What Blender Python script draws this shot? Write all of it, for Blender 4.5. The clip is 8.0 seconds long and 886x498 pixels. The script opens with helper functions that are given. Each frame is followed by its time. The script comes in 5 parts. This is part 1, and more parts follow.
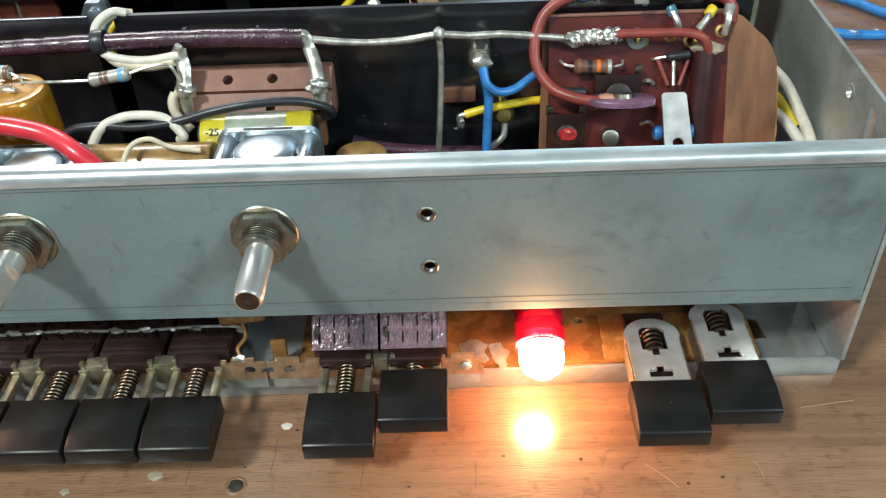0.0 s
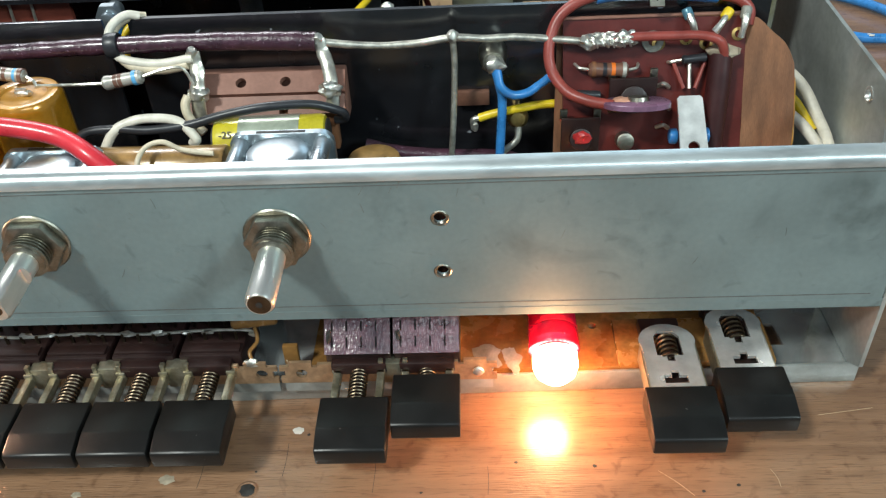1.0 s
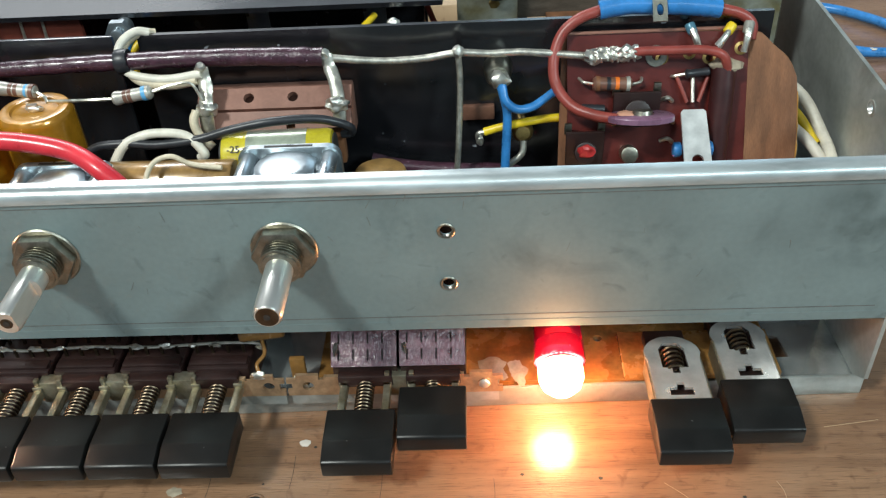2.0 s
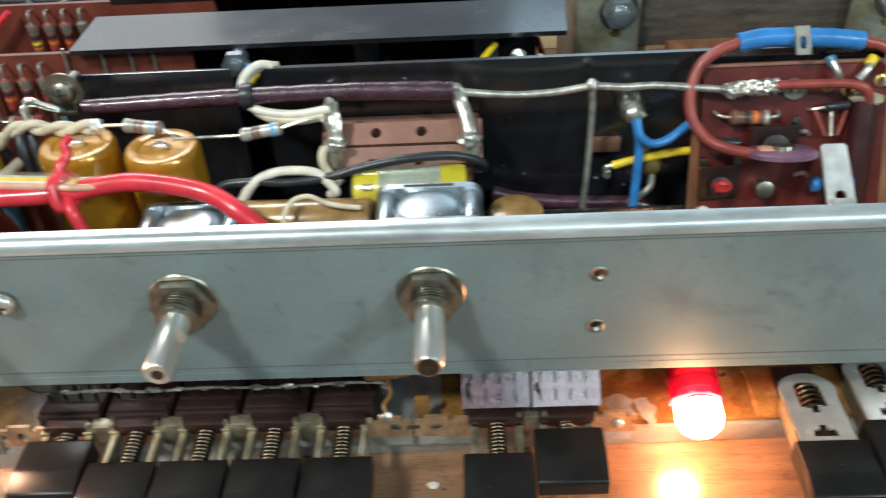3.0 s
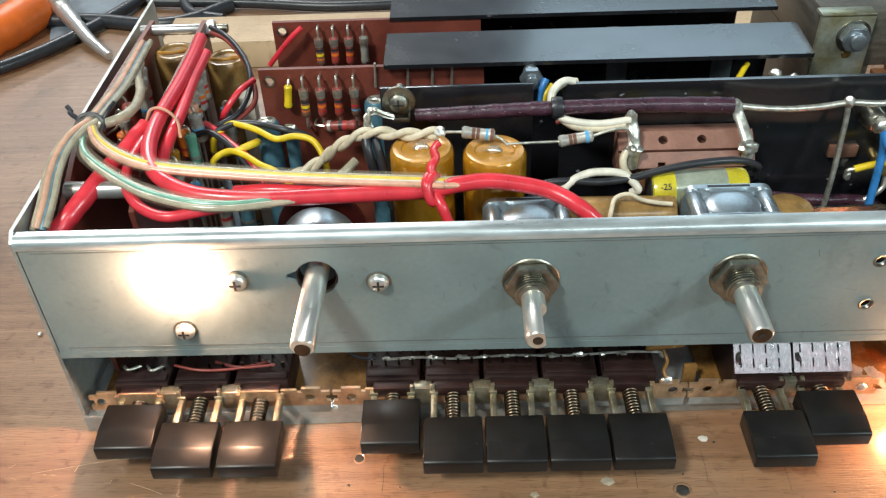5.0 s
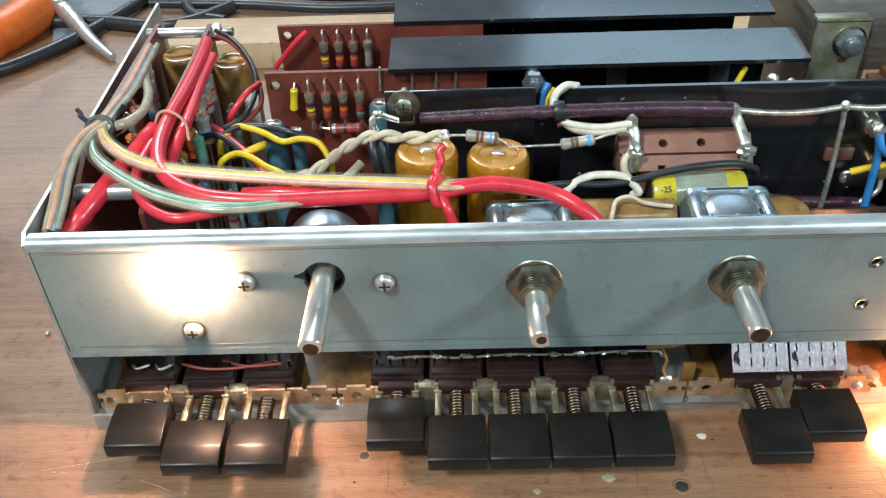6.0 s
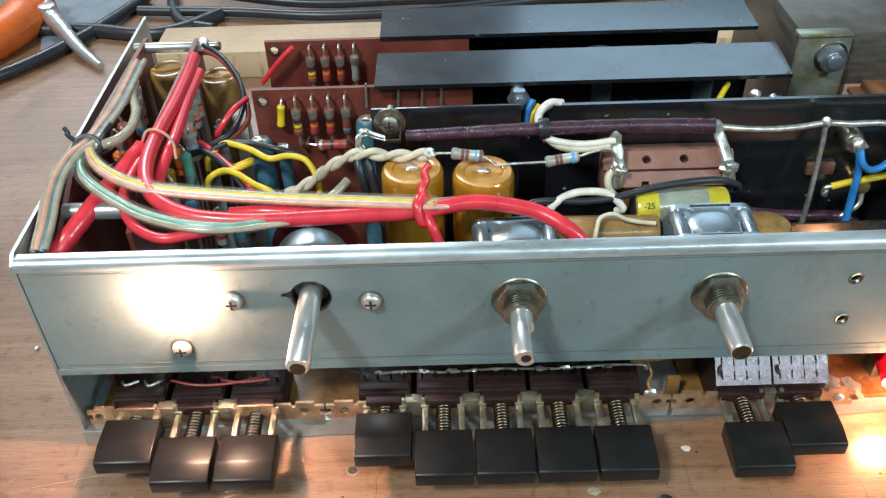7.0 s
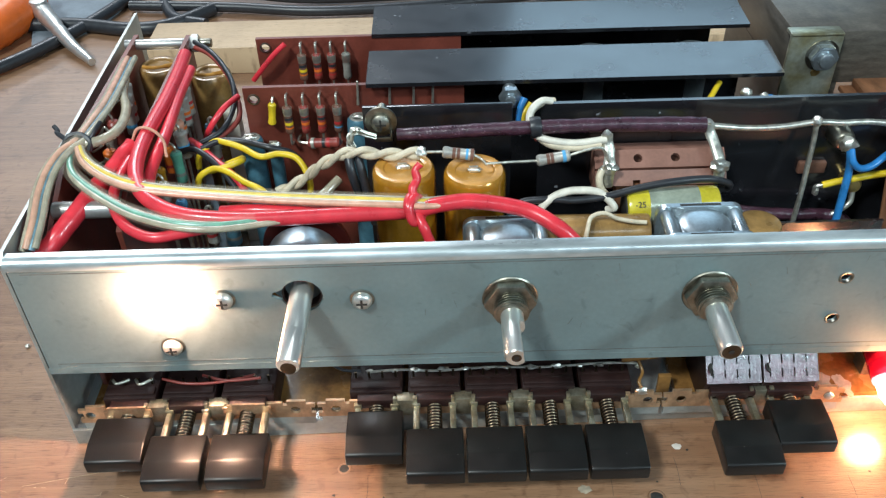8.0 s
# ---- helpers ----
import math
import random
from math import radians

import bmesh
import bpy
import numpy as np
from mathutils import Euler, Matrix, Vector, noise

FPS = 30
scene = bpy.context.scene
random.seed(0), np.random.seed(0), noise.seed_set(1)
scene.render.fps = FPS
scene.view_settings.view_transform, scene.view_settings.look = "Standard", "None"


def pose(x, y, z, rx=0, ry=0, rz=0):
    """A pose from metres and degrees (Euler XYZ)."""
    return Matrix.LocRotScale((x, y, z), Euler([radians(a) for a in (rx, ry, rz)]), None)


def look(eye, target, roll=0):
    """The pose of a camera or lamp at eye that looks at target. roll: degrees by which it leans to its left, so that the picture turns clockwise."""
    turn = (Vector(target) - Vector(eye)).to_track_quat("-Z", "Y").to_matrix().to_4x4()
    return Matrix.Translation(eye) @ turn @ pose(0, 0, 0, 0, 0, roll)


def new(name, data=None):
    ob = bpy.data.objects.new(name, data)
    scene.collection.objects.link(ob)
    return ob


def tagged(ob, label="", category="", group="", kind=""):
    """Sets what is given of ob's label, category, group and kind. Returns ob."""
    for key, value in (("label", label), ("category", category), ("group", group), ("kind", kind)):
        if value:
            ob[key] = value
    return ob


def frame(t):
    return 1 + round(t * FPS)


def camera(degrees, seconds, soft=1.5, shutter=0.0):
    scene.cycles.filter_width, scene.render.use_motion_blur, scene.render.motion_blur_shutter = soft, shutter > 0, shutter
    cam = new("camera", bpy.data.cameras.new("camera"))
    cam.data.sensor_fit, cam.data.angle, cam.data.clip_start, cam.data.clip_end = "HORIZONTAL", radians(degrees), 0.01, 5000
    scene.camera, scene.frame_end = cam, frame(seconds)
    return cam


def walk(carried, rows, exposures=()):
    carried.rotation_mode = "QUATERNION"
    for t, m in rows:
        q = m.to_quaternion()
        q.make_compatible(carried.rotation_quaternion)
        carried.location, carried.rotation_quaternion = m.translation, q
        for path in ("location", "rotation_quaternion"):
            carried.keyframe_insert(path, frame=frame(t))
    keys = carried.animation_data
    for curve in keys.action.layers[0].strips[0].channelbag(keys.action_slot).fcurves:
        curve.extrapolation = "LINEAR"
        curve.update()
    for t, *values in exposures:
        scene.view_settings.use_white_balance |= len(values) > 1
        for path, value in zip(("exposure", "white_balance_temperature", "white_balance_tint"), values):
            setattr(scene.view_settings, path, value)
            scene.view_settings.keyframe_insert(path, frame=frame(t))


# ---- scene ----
cam = camera(54.0, 8.0, soft=1.25, shutter=0.4)
PATH = [
    (0, (0.235, -0.151, 0.171), (0.185, 1.407, -1.083), -2.8),
    (0.5, (0.234, -0.15, 0.17), (0.166, 1.41, -1.08), -3.0),
    (1, (0.235, -0.15, 0.17), (0.155, 1.414, -1.074), -3.3),
    (2.5, (0.234, -0.152, 0.172), (0.144, 1.438, -1.038), -3.6),
    (3, (0.201, -0.142, 0.177), (0.128, 1.439, -1.045), -3.5),
    (3.5, (0.168, -0.155, 0.184), (0.109, 1.419, -1.049), -3.5),
    (4, (0.139, -0.163, 0.197), (0.085, 1.407, -1.041), -3.1),
    (4.5, (0.125, -0.168, 0.202), (0.077, 1.397, -1.043), -2.6),
    (6, (0.117, -0.175, 0.207), (0.088, 1.387, -1.042), -2.0),
    (6.5, (0.12, -0.173, 0.21), (0.095, 1.384, -1.045), -2.1),
    (7, (0.119, -0.173, 0.213), (0.107, 1.383, -1.044), -1.9),
    (7.5, (0.119, -0.172, 0.215), (0.114, 1.381, -1.046), -1.7),
    (8, (0.12, -0.172, 0.214), (0.12, 1.374, -1.054), -1.6),
]
LIGHT = [(0, 0.17, 6620, 10), (1, 0.13, 6600, 10), (2.5, 0.06, 6620, 10), (3.5, 0.06, 6750, 11), (4.5, 0.12, 6900, 11), (6, 0.08, 6380, 10), (8, 0.05, 6180, 9)]
walk(cam, [(t, look(eye, target, roll)) for t, eye, target, roll in PATH], LIGHT)

# ---- light: closed workshop room with ceiling and bench lamps ----
world = bpy.data.worlds.new("workshop_air")
scene.world = world
world.use_nodes = True
world.node_tree.nodes["Background"].inputs[0].default_value = (0.9, 0.95, 1.0, 1)
world.node_tree.nodes["Background"].inputs[1].default_value = 0.12


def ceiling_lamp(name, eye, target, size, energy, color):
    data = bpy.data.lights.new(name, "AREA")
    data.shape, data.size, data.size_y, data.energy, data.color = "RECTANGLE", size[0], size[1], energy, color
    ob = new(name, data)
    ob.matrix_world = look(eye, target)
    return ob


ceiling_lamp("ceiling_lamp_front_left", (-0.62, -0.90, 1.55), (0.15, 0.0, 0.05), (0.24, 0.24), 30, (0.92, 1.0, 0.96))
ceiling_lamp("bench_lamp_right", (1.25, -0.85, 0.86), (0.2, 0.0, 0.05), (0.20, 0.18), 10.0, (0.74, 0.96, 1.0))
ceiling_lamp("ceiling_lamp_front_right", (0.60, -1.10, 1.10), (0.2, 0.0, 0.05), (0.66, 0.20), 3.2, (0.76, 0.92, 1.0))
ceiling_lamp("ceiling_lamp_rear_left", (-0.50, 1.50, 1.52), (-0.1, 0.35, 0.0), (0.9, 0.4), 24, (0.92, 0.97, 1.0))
# added fill without a real source, lifts the sheen on the rear-left bench
ceiling_lamp("bench_sheen_fill", (-0.80, 1.65, 0.86), (-0.1, 0.3, 0.0), (0.9, 0.5), 1.6, (0.92, 0.97, 1.0))
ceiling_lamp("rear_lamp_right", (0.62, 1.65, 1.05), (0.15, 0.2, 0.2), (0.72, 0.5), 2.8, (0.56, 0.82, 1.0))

# ---- materials ----


def mat(name, color, rough=0.5, metal=0.0, var=0.18, scale=120, fine=900, bump=0.15, rvar=0.12, coat=0.0, color2=None, alpha_trans=0.0, stretch=(1, 1, 1), depth=0.0002):
    m = bpy.data.materials.new(name)
    m.use_nodes = True
    nt = m.node_tree
    bsdf = nt.nodes["Principled BSDF"]
    co = nt.nodes.new("ShaderNodeTexCoord")
    mp = nt.nodes.new("ShaderNodeMapping")
    mp.inputs["Scale"].default_value = stretch
    nt.links.new(co.outputs["Object"], mp.inputs[0])
    n1 = nt.nodes.new("ShaderNodeTexNoise")
    n1.inputs["Scale"].default_value, n1.inputs["Detail"].default_value = scale, 5
    n2 = nt.nodes.new("ShaderNodeTexNoise")
    n2.inputs["Scale"].default_value, n2.inputs["Detail"].default_value = fine, 4
    for n in (n1, n2):
        nt.links.new(mp.outputs[0], n.inputs["Vector"])
    ramp = nt.nodes.new("ShaderNodeValToRGB")
    lo = color2 or tuple(c * (1 - var) for c in color)
    hi = tuple(min(1, c * (1 + var)) for c in color)
    ramp.color_ramp.elements[0].position, ramp.color_ramp.elements[1].position = 0.32, 0.68
    ramp.color_ramp.elements[0].color, ramp.color_ramp.elements[1].color = (*lo, 1), (*hi, 1)
    nt.links.new(n1.outputs[0], ramp.inputs[0])
    mix = nt.nodes.new("ShaderNodeMix")
    mix.data_type, mix.blend_type = "RGBA", "OVERLAY"
    mix.inputs[0].default_value = min(1.0, var)
    nt.links.new(ramp.outputs[0], mix.inputs[6])
    nt.links.new(n2.outputs[0], mix.inputs[7])
    nt.links.new(mix.outputs[2], bsdf.inputs["Base Color"])
    rr = nt.nodes.new("ShaderNodeMapRange")
    rr.inputs[3].default_value, rr.inputs[4].default_value = max(0.03, rough - rvar), min(1, rough + rvar)
    nt.links.new(n1.outputs[0], rr.inputs[0])
    nt.links.new(rr.outputs[0], bsdf.inputs["Roughness"])
    bsdf.inputs["Metallic"].default_value = metal
    bsdf.inputs["Coat Weight"].default_value = coat
    bsdf.inputs["Coat Roughness"].default_value = 0.12
    bsdf.inputs["Transmission Weight"].default_value = alpha_trans
    if bump:
        bp = nt.nodes.new("ShaderNodeBump")
        bp.inputs["Strength"].default_value, bp.inputs["Distance"].default_value = bump, depth
        nt.links.new(n2.outputs[0], bp.inputs["Height"])
        nt.links.new(bp.outputs[0], bsdf.inputs["Normal"])
    return m


def glow(name, color, strength):
    m = bpy.data.materials.new(name)
    m.use_nodes = True
    b = m.node_tree.nodes["Principled BSDF"]
    b.inputs["Base Color"].default_value = (*color, 1)
    b.inputs["Emission Color"].default_value = (*color, 1)
    b.inputs["Emission Strength"].default_value = strength
    return m


def wood(name, light, dark, rough, coat, freq=1.0, axis=0):
    m = bpy.data.materials.new(name)
    m.use_nodes = True
    nt = m.node_tree
    bsdf = nt.nodes["Principled BSDF"]
    co = nt.nodes.new("ShaderNodeTexCoord")

    def noise_at(stretch, scale, detail=6, dist=0.0):
        st = list(stretch)
        if axis == 1:
            st[0], st[1] = st[1], st[0]
        mp = nt.nodes.new("ShaderNodeMapping")
        mp.inputs["Scale"].default_value = st
        nt.links.new(co.outputs["Object"], mp.inputs[0])
        n = nt.nodes.new("ShaderNodeTexNoise")
        n.inputs["Scale"].default_value, n.inputs["Detail"].default_value, n.inputs["Distortion"].default_value = scale * freq, detail, dist
        nt.links.new(mp.outputs[0], n.inputs["Vector"])
        return n
    broad = noise_at((0.35, 2.2, 1), 14, 4, 0.6)
    grain = noise_at((0.5, 14, 1), 30, 8, 0.3)
    pore = noise_at((3, 45, 1), 60, 3)
    blotch = noise_at((1, 1, 1), 22, 5)
    r1 = nt.nodes.new("ShaderNodeValToRGB")
    r1.color_ramp.elements[0].position, r1.color_ramp.elements[1].position = 0.3, 0.7
    r1.color_ramp.elements[0].color, r1.color_ramp.elements[1].color = (*dark, 1), (*light, 1)
    add = nt.nodes.new("ShaderNodeMix")
    add.data_type = "FLOAT"
    add.inputs[0].default_value = 0.5
    nt.links.new(broad.outputs[0], add.inputs[2])
    nt.links.new(grain.outputs[0], add.inputs[3])
    nt.links.new(add.outputs[0], r1.inputs[0])
    rp = nt.nodes.new("ShaderNodeValToRGB")
    rp.color_ramp.elements[0].position, rp.color_ramp.elements[1].position = 0.31, 0.45
    rp.color_ramp.elements[0].color, rp.color_ramp.elements[1].color = (0.50, 0.45, 0.42, 1), (1, 1, 1, 1)
    nt.links.new(pore.outputs[0], rp.inputs[0])
    mul = nt.nodes.new("ShaderNodeMix")
    mul.data_type, mul.blend_type = "RGBA", "MULTIPLY"
    mul.inputs[0].default_value = 0.8
    nt.links.new(r1.outputs[0], mul.inputs[6])
    nt.links.new(rp.outputs[0], mul.inputs[7])
    rb = nt.nodes.new("ShaderNodeValToRGB")
    rb.color_ramp.elements[0].position, rb.color_ramp.elements[1].position = 0.35, 0.6
    rb.color_ramp.elements[0].color, rb.color_ramp.elements[1].color = (0.78, 0.76, 0.74, 1), (1, 1, 1, 1)
    nt.links.new(blotch.outputs[0], rb.inputs[0])
    mul2 = nt.nodes.new("ShaderNodeMix")
    mul2.data_type, mul2.blend_type = "RGBA", "MULTIPLY"
    mul2.inputs[0].default_value = 0.8
    nt.links.new(mul.outputs[2], mul2.inputs[6])
    nt.links.new(rb.outputs[0], mul2.inputs[7])
    nt.links.new(mul2.outputs[2], bsdf.inputs["Base Color"])
    rr = nt.nodes.new("ShaderNodeMapRange")
    rr.inputs[3].default_value, rr.inputs[4].default_value = rough - 0.12, rough + 0.18
    nt.links.new(blotch.outputs[0], rr.inputs[0])
    nt.links.new(rr.outputs[0], bsdf.inputs["Roughness"])
    bsdf.inputs["Coat Weight"].default_value, bsdf.inputs["Coat Roughness"].default_value = coat, 0.16
    bp = nt.nodes.new("ShaderNodeBump")
    bp.inputs["Strength"].default_value, bp.inputs["Distance"].default_value = 0.45, 0.0004
    nt.links.new(pore.outputs[0], bp.inputs["Height"])
    nt.links.new(bp.outputs[0], bsdf.inputs["Normal"])
    return m


M = {
    "bench": wood("bench_wood", (0.375, 0.208, 0.116), (0.185, 0.094, 0.050), 0.34, 0.9),
    "pine": wood("pale_pine", (0.60, 0.43, 0.27), (0.50, 0.34, 0.20), 0.5, 0.1, 1.2),
    "panel": mat("zinc_panel", (0.212, 0.276, 0.280), 0.45, 0.36, 0.10, 45, 700, 0.06, 0.08),
    "edge": mat("worn_zinc_edge", (0.58, 0.63, 0.63), 0.32, 0.65, 0.3, 160, 900, 0.07, 0.12, stretch=(0.25, 1, 1)),
    "side": mat("dull_zinc_side", (0.42, 0.44, 0.42), 0.4, 0.6, 0.2, 60, 600, 0.1, 0.12),
    "tray": mat("bare_steel_tray", (0.68, 0.71, 0.70), 0.2, 0.78, 0.25, 90, 900, 0.12, 0.12),
    "black": mat("black_lacquer", (0.010, 0.010, 0.012), 0.25, 0.0, 0.3, 90, 1500, 0.08, 0.1, coat=0.5),
    "key": mat("black_key_plastic", (0.010, 0.0095, 0.009), 0.33, 0.0, 0.2, 150, 2200, 0.05, 0.08),
    "chrome": mat("plated_steel", (0.60, 0.59, 0.56), 0.32, 0.8, 0.06, 300, 1500, 0.1, 0.08),
    "shaftsteel": mat("polished_shaft_steel", (0.74, 0.73, 0.68), 0.31, 0.85, 0.15, 250, 1500, 0.12, 0.1, stretch=(1, 0.2, 1)),
    "sliderplate": mat("bright_plated_slider", (0.74, 0.74, 0.71), 0.23, 0.72, 0.2, 160, 1500, 0.1, 0.14),
    "nickel": mat("dull_nickel", (0.30, 0.285, 0.235), 0.36, 1.0, 0.25, 350, 1600, 0.15, 0.1),
    "zincyellow": mat("yellowed_zinc", (0.40, 0.42, 0.36), 0.35, 0.85, 0.3, 130, 900, 0.12, 0.12, color2=(0.36, 0.31, 0.16)),
    "railsteel": mat("tarnished_rail_steel", (0.34, 0.32, 0.25), 0.4, 0.85, 0.3, 250, 1200, 0.15, 0.12, color2=(0.26, 0.23, 0.15)),
    "springsteel": mat("brown_spring_steel", (0.115, 0.088, 0.06), 0.34, 1.0, 0.25, 300, 1500, 0.1, 0.1),
    "brightmetal": mat("bright_tag_metal", (0.70, 0.70, 0.68), 0.36, 0.5, 0.15, 300, 1500, 0.1, 0.1),
    "darkred": mat("dark_red_sleeve", (0.038, 0.009, 0.009), 0.36, 0.0, 0.25, 200, 1500, 0.1, 0.1),
    "score": mat("scored_line_grime", (0.15, 0.16, 0.155), 0.5, 0.4, 0.3, 200, 900, 0.1, 0.1),
    "can": mat("pot_can_alloy", (0.41, 0.46, 0.49), 0.30, 0.85, 0.2, 120, 1200, 0.08, 0.1),
    "copper": mat("coppery_bracket", (0.50, 0.33, 0.20), 0.38, 0.7, 0.3, 200, 900, 0.1, 0.1),
    "solder": mat("solder_tin", (0.70, 0.68, 0.61), 0.36, 0.9, 0.25, 500, 1800, 0.6, 0.12),
    "tinned": mat("tinned_wire", (0.62, 0.60, 0.52), 0.35, 0.85, 0.25, 500, 1800, 0.2, 0.12),
    "pcb": mat("red_brown_board", (0.155, 0.036, 0.023), 0.42, 0.0, 0.25, 90, 900, 0.08, 0.1),
    "pcb2": mat("dark_red_board", (0.098, 0.0135, 0.010), 0.34, 0.0, 0.25, 90, 900, 0.08, 0.1),
    "amber": mat("amber_board", (0.235, 0.115, 0.032), 0.26, 0.0, 0.35, 110, 800, 0.1, 0.12, color2=(0.12, 0.058, 0.02)),
    "fibre": mat("brown_fibre", (0.195, 0.083, 0.038), 0.55, 0.0, 0.32, 120, 1500, 0.25, 0.08, stretch=(3, 1, 0.5)),
    "bakelite": mat("brown_bakelite", (0.27, 0.13, 0.095), 0.45, 0.0, 0.15, 150, 1200, 0.1, 0.08),
    "switch": mat("maroon_switch_body", (0.018, 0.0065, 0.0055), 0.46, 0.0, 0.3, 200, 1200, 0.1, 0.1),
    "label": mat("glossy_maroon_top", (0.095, 0.038, 0.052), 0.16, 0.0, 0.3, 350, 900, 0.45, 0.08, coat=1.0, depth=0.0005),
    "gold": mat("gold_wrap", (0.46, 0.205, 0.014), 0.22, 0.3, 0.25, 110, 900, 0.08, 0.08, coat=0.5),
    "goldrim": mat("gold_wrap_rim", (0.50, 0.235, 0.04), 0.32, 0.1, 0.2, 150, 900, 0.1, 0.1, coat=0.3),
    "brownfilm": mat("amber_film", (0.30, 0.17, 0.055), 0.3, 0.1, 0.35, 130, 900, 0.1, 0.1, coat=0.4),
    "grey": mat("grey_seal", (0.25, 0.24, 0.21), 0.55, 0.1, 0.25, 300, 1500, 0.2, 0.1),
    "red": mat("red_pvc", (0.68, 0.035, 0.05), 0.3, 0.0, 0.15, 180, 1500, 0.1, 0.08, coat=0.2),
    "redbrown": mat("brick_red_pvc", (0.27, 0.05, 0.038), 0.38, 0.0, 0.2, 200, 1500, 0.1, 0.1),
    "maroon": mat("maroon_braid", (0.052, 0.018, 0.030), 0.30, 0.0, 0.35, 300, 1100, 0.6, 0.1, coat=0.4, depth=0.0004),
    "cream": mat("cream_pvc", (0.60, 0.51, 0.37), 0.42, 0.0, 0.2, 250, 1500, 0.15, 0.1),
    "white": mat("white_pvc", (0.70, 0.65, 0.55), 0.4, 0.0, 0.15, 250, 1500, 0.12, 0.1),
    "yellow": mat("yellow_pvc", (0.72, 0.50, 0.02), 0.35, 0.0, 0.15, 250, 1500, 0.1, 0.1),
    "blue": mat("blue_pvc", (0.03, 0.19, 0.48), 0.3, 0.0, 0.2, 250, 1500, 0.1, 0.1),
    "bluecan": mat("blue_grey_can", (0.08, 0.20, 0.27), 0.32, 0.2, 0.25, 250, 1500, 0.1, 0.1),
    "blackpvc": mat("black_pvc", (0.022, 0.023, 0.027), 0.36, 0.0, 0.2, 250, 1500, 0.1, 0.1),
    "clear": mat("clear_yellowed_sleeve", (0.66, 0.58, 0.42), 0.2, 0.0, 0.2, 250, 1200, 0.1, 0.06, coat=0.4, alpha_trans=0.45),
    "green": mat("green_pvc", (0.12, 0.35, 0.25), 0.3, 0.0, 0.2, 250, 1200, 0.1, 0.06, coat=0.3),
    "pink": mat("salmon_pvc", (0.65, 0.33, 0.22), 0.3, 0.0, 0.2, 250, 1200, 0.1, 0.06, coat=0.3),
    "silverpaint": mat("silver_resistor", (0.45, 0.43, 0.38), 0.4, 0.4, 0.2, 400, 1500, 0.1, 0.1),
    "resbrown": mat("brown_resistor", (0.16, 0.075, 0.05), 0.35, 0.0, 0.2, 400, 1500, 0.1, 0.1),
    "orange": mat("orange_band", (0.72, 0.16, 0.02), 0.4, 0.0, 0.1, 400, 1500, 0.05, 0.1),
    "redband": mat("red_band", (0.45, 0.03, 0.03), 0.4, 0.0, 0.1, 400, 1500, 0.05, 0.1),
    "lightblue": mat("light_blue_band", (0.10, 0.36, 0.62), 0.4, 0.0, 0.1, 400, 1500, 0.05, 0.1),
    "laminate": mat("laminated_core", (0.115, 0.10, 0.082), 0.36, 0.4, 0.3, 130, 900, 0.2, 0.12, stretch=(1, 1, 4)),
    "plum": mat("plum_trimmer_disc", (0.20, 0.10, 0.16), 0.28, 0.0, 0.25, 200, 1200, 0.1, 0.08),
    "redcap": mat("red_lamp_cap", (0.50, 0.008, 0.04), 0.25, 0.0, 0.15, 200, 1200, 0.05, 0.06, alpha_trans=0.35),
    "brass": mat("brass_terminal", (0.62, 0.43, 0.16), 0.3, 0.95, 0.25, 300, 1500, 0.1, 0.1),
    "yellowcap": mat("yellow_capacitor_foil", (0.56, 0.46, 0.03), 0.25, 0.0, 0.15, 150, 1200, 0.08, 0.06, coat=0.5),
    "foil": mat("grey_green_foil_label", (0.42, 0.46, 0.36), 0.25, 0.4, 0.2, 200, 1200, 0.1, 0.06, coat=0.4),
    "glintdrop": mat("glint_white_drop", (0.70, 0.67, 0.62), 0.16, 0.0, 0.1, 300, 900, 0.1, 0.05),
    "sheath": mat("clear_pvc_sheath", (0.66, 0.58, 0.44), 0.14, 0.0, 0.08, 150, 1200, 0.06, 0.06),
    "glue": mat("dried_glue", (0.36, 0.30, 0.22), 0.25, 0.0, 0.2, 300, 900, 0.1, 0.05),
    "orangeplastic": mat("orange_handle_plastic", (0.70, 0.13, 0.015), 0.4, 0.0, 0.15, 80, 900, 0.05, 0.08),
    "greycloth": mat("blue_grey_sheet", (0.16, 0.19, 0.22), 0.6, 0.0, 0.2, 80, 900, 0.1, 0.1),
    "wall": mat("grey_wall_paint", (0.26, 0.29, 0.33), 0.8, 0.0, 0.06, 3, 60, 0.05, 0.05),
    # dark colour for grime and print, also painted shade of recesses and pits
    "mark": mat("grime_and_hollow_shade", (0.03, 0.028, 0.025), 0.6, 0.0, 0.3, 300, 900, 0.1, 0.1),
    "bulb_white": glow("lit_white_bulb", (1.0, 0.57, 0.37), 680),
    "bulb_warm": glow("lit_warm_bulb", (1.0, 0.46, 0.20), 100),
}


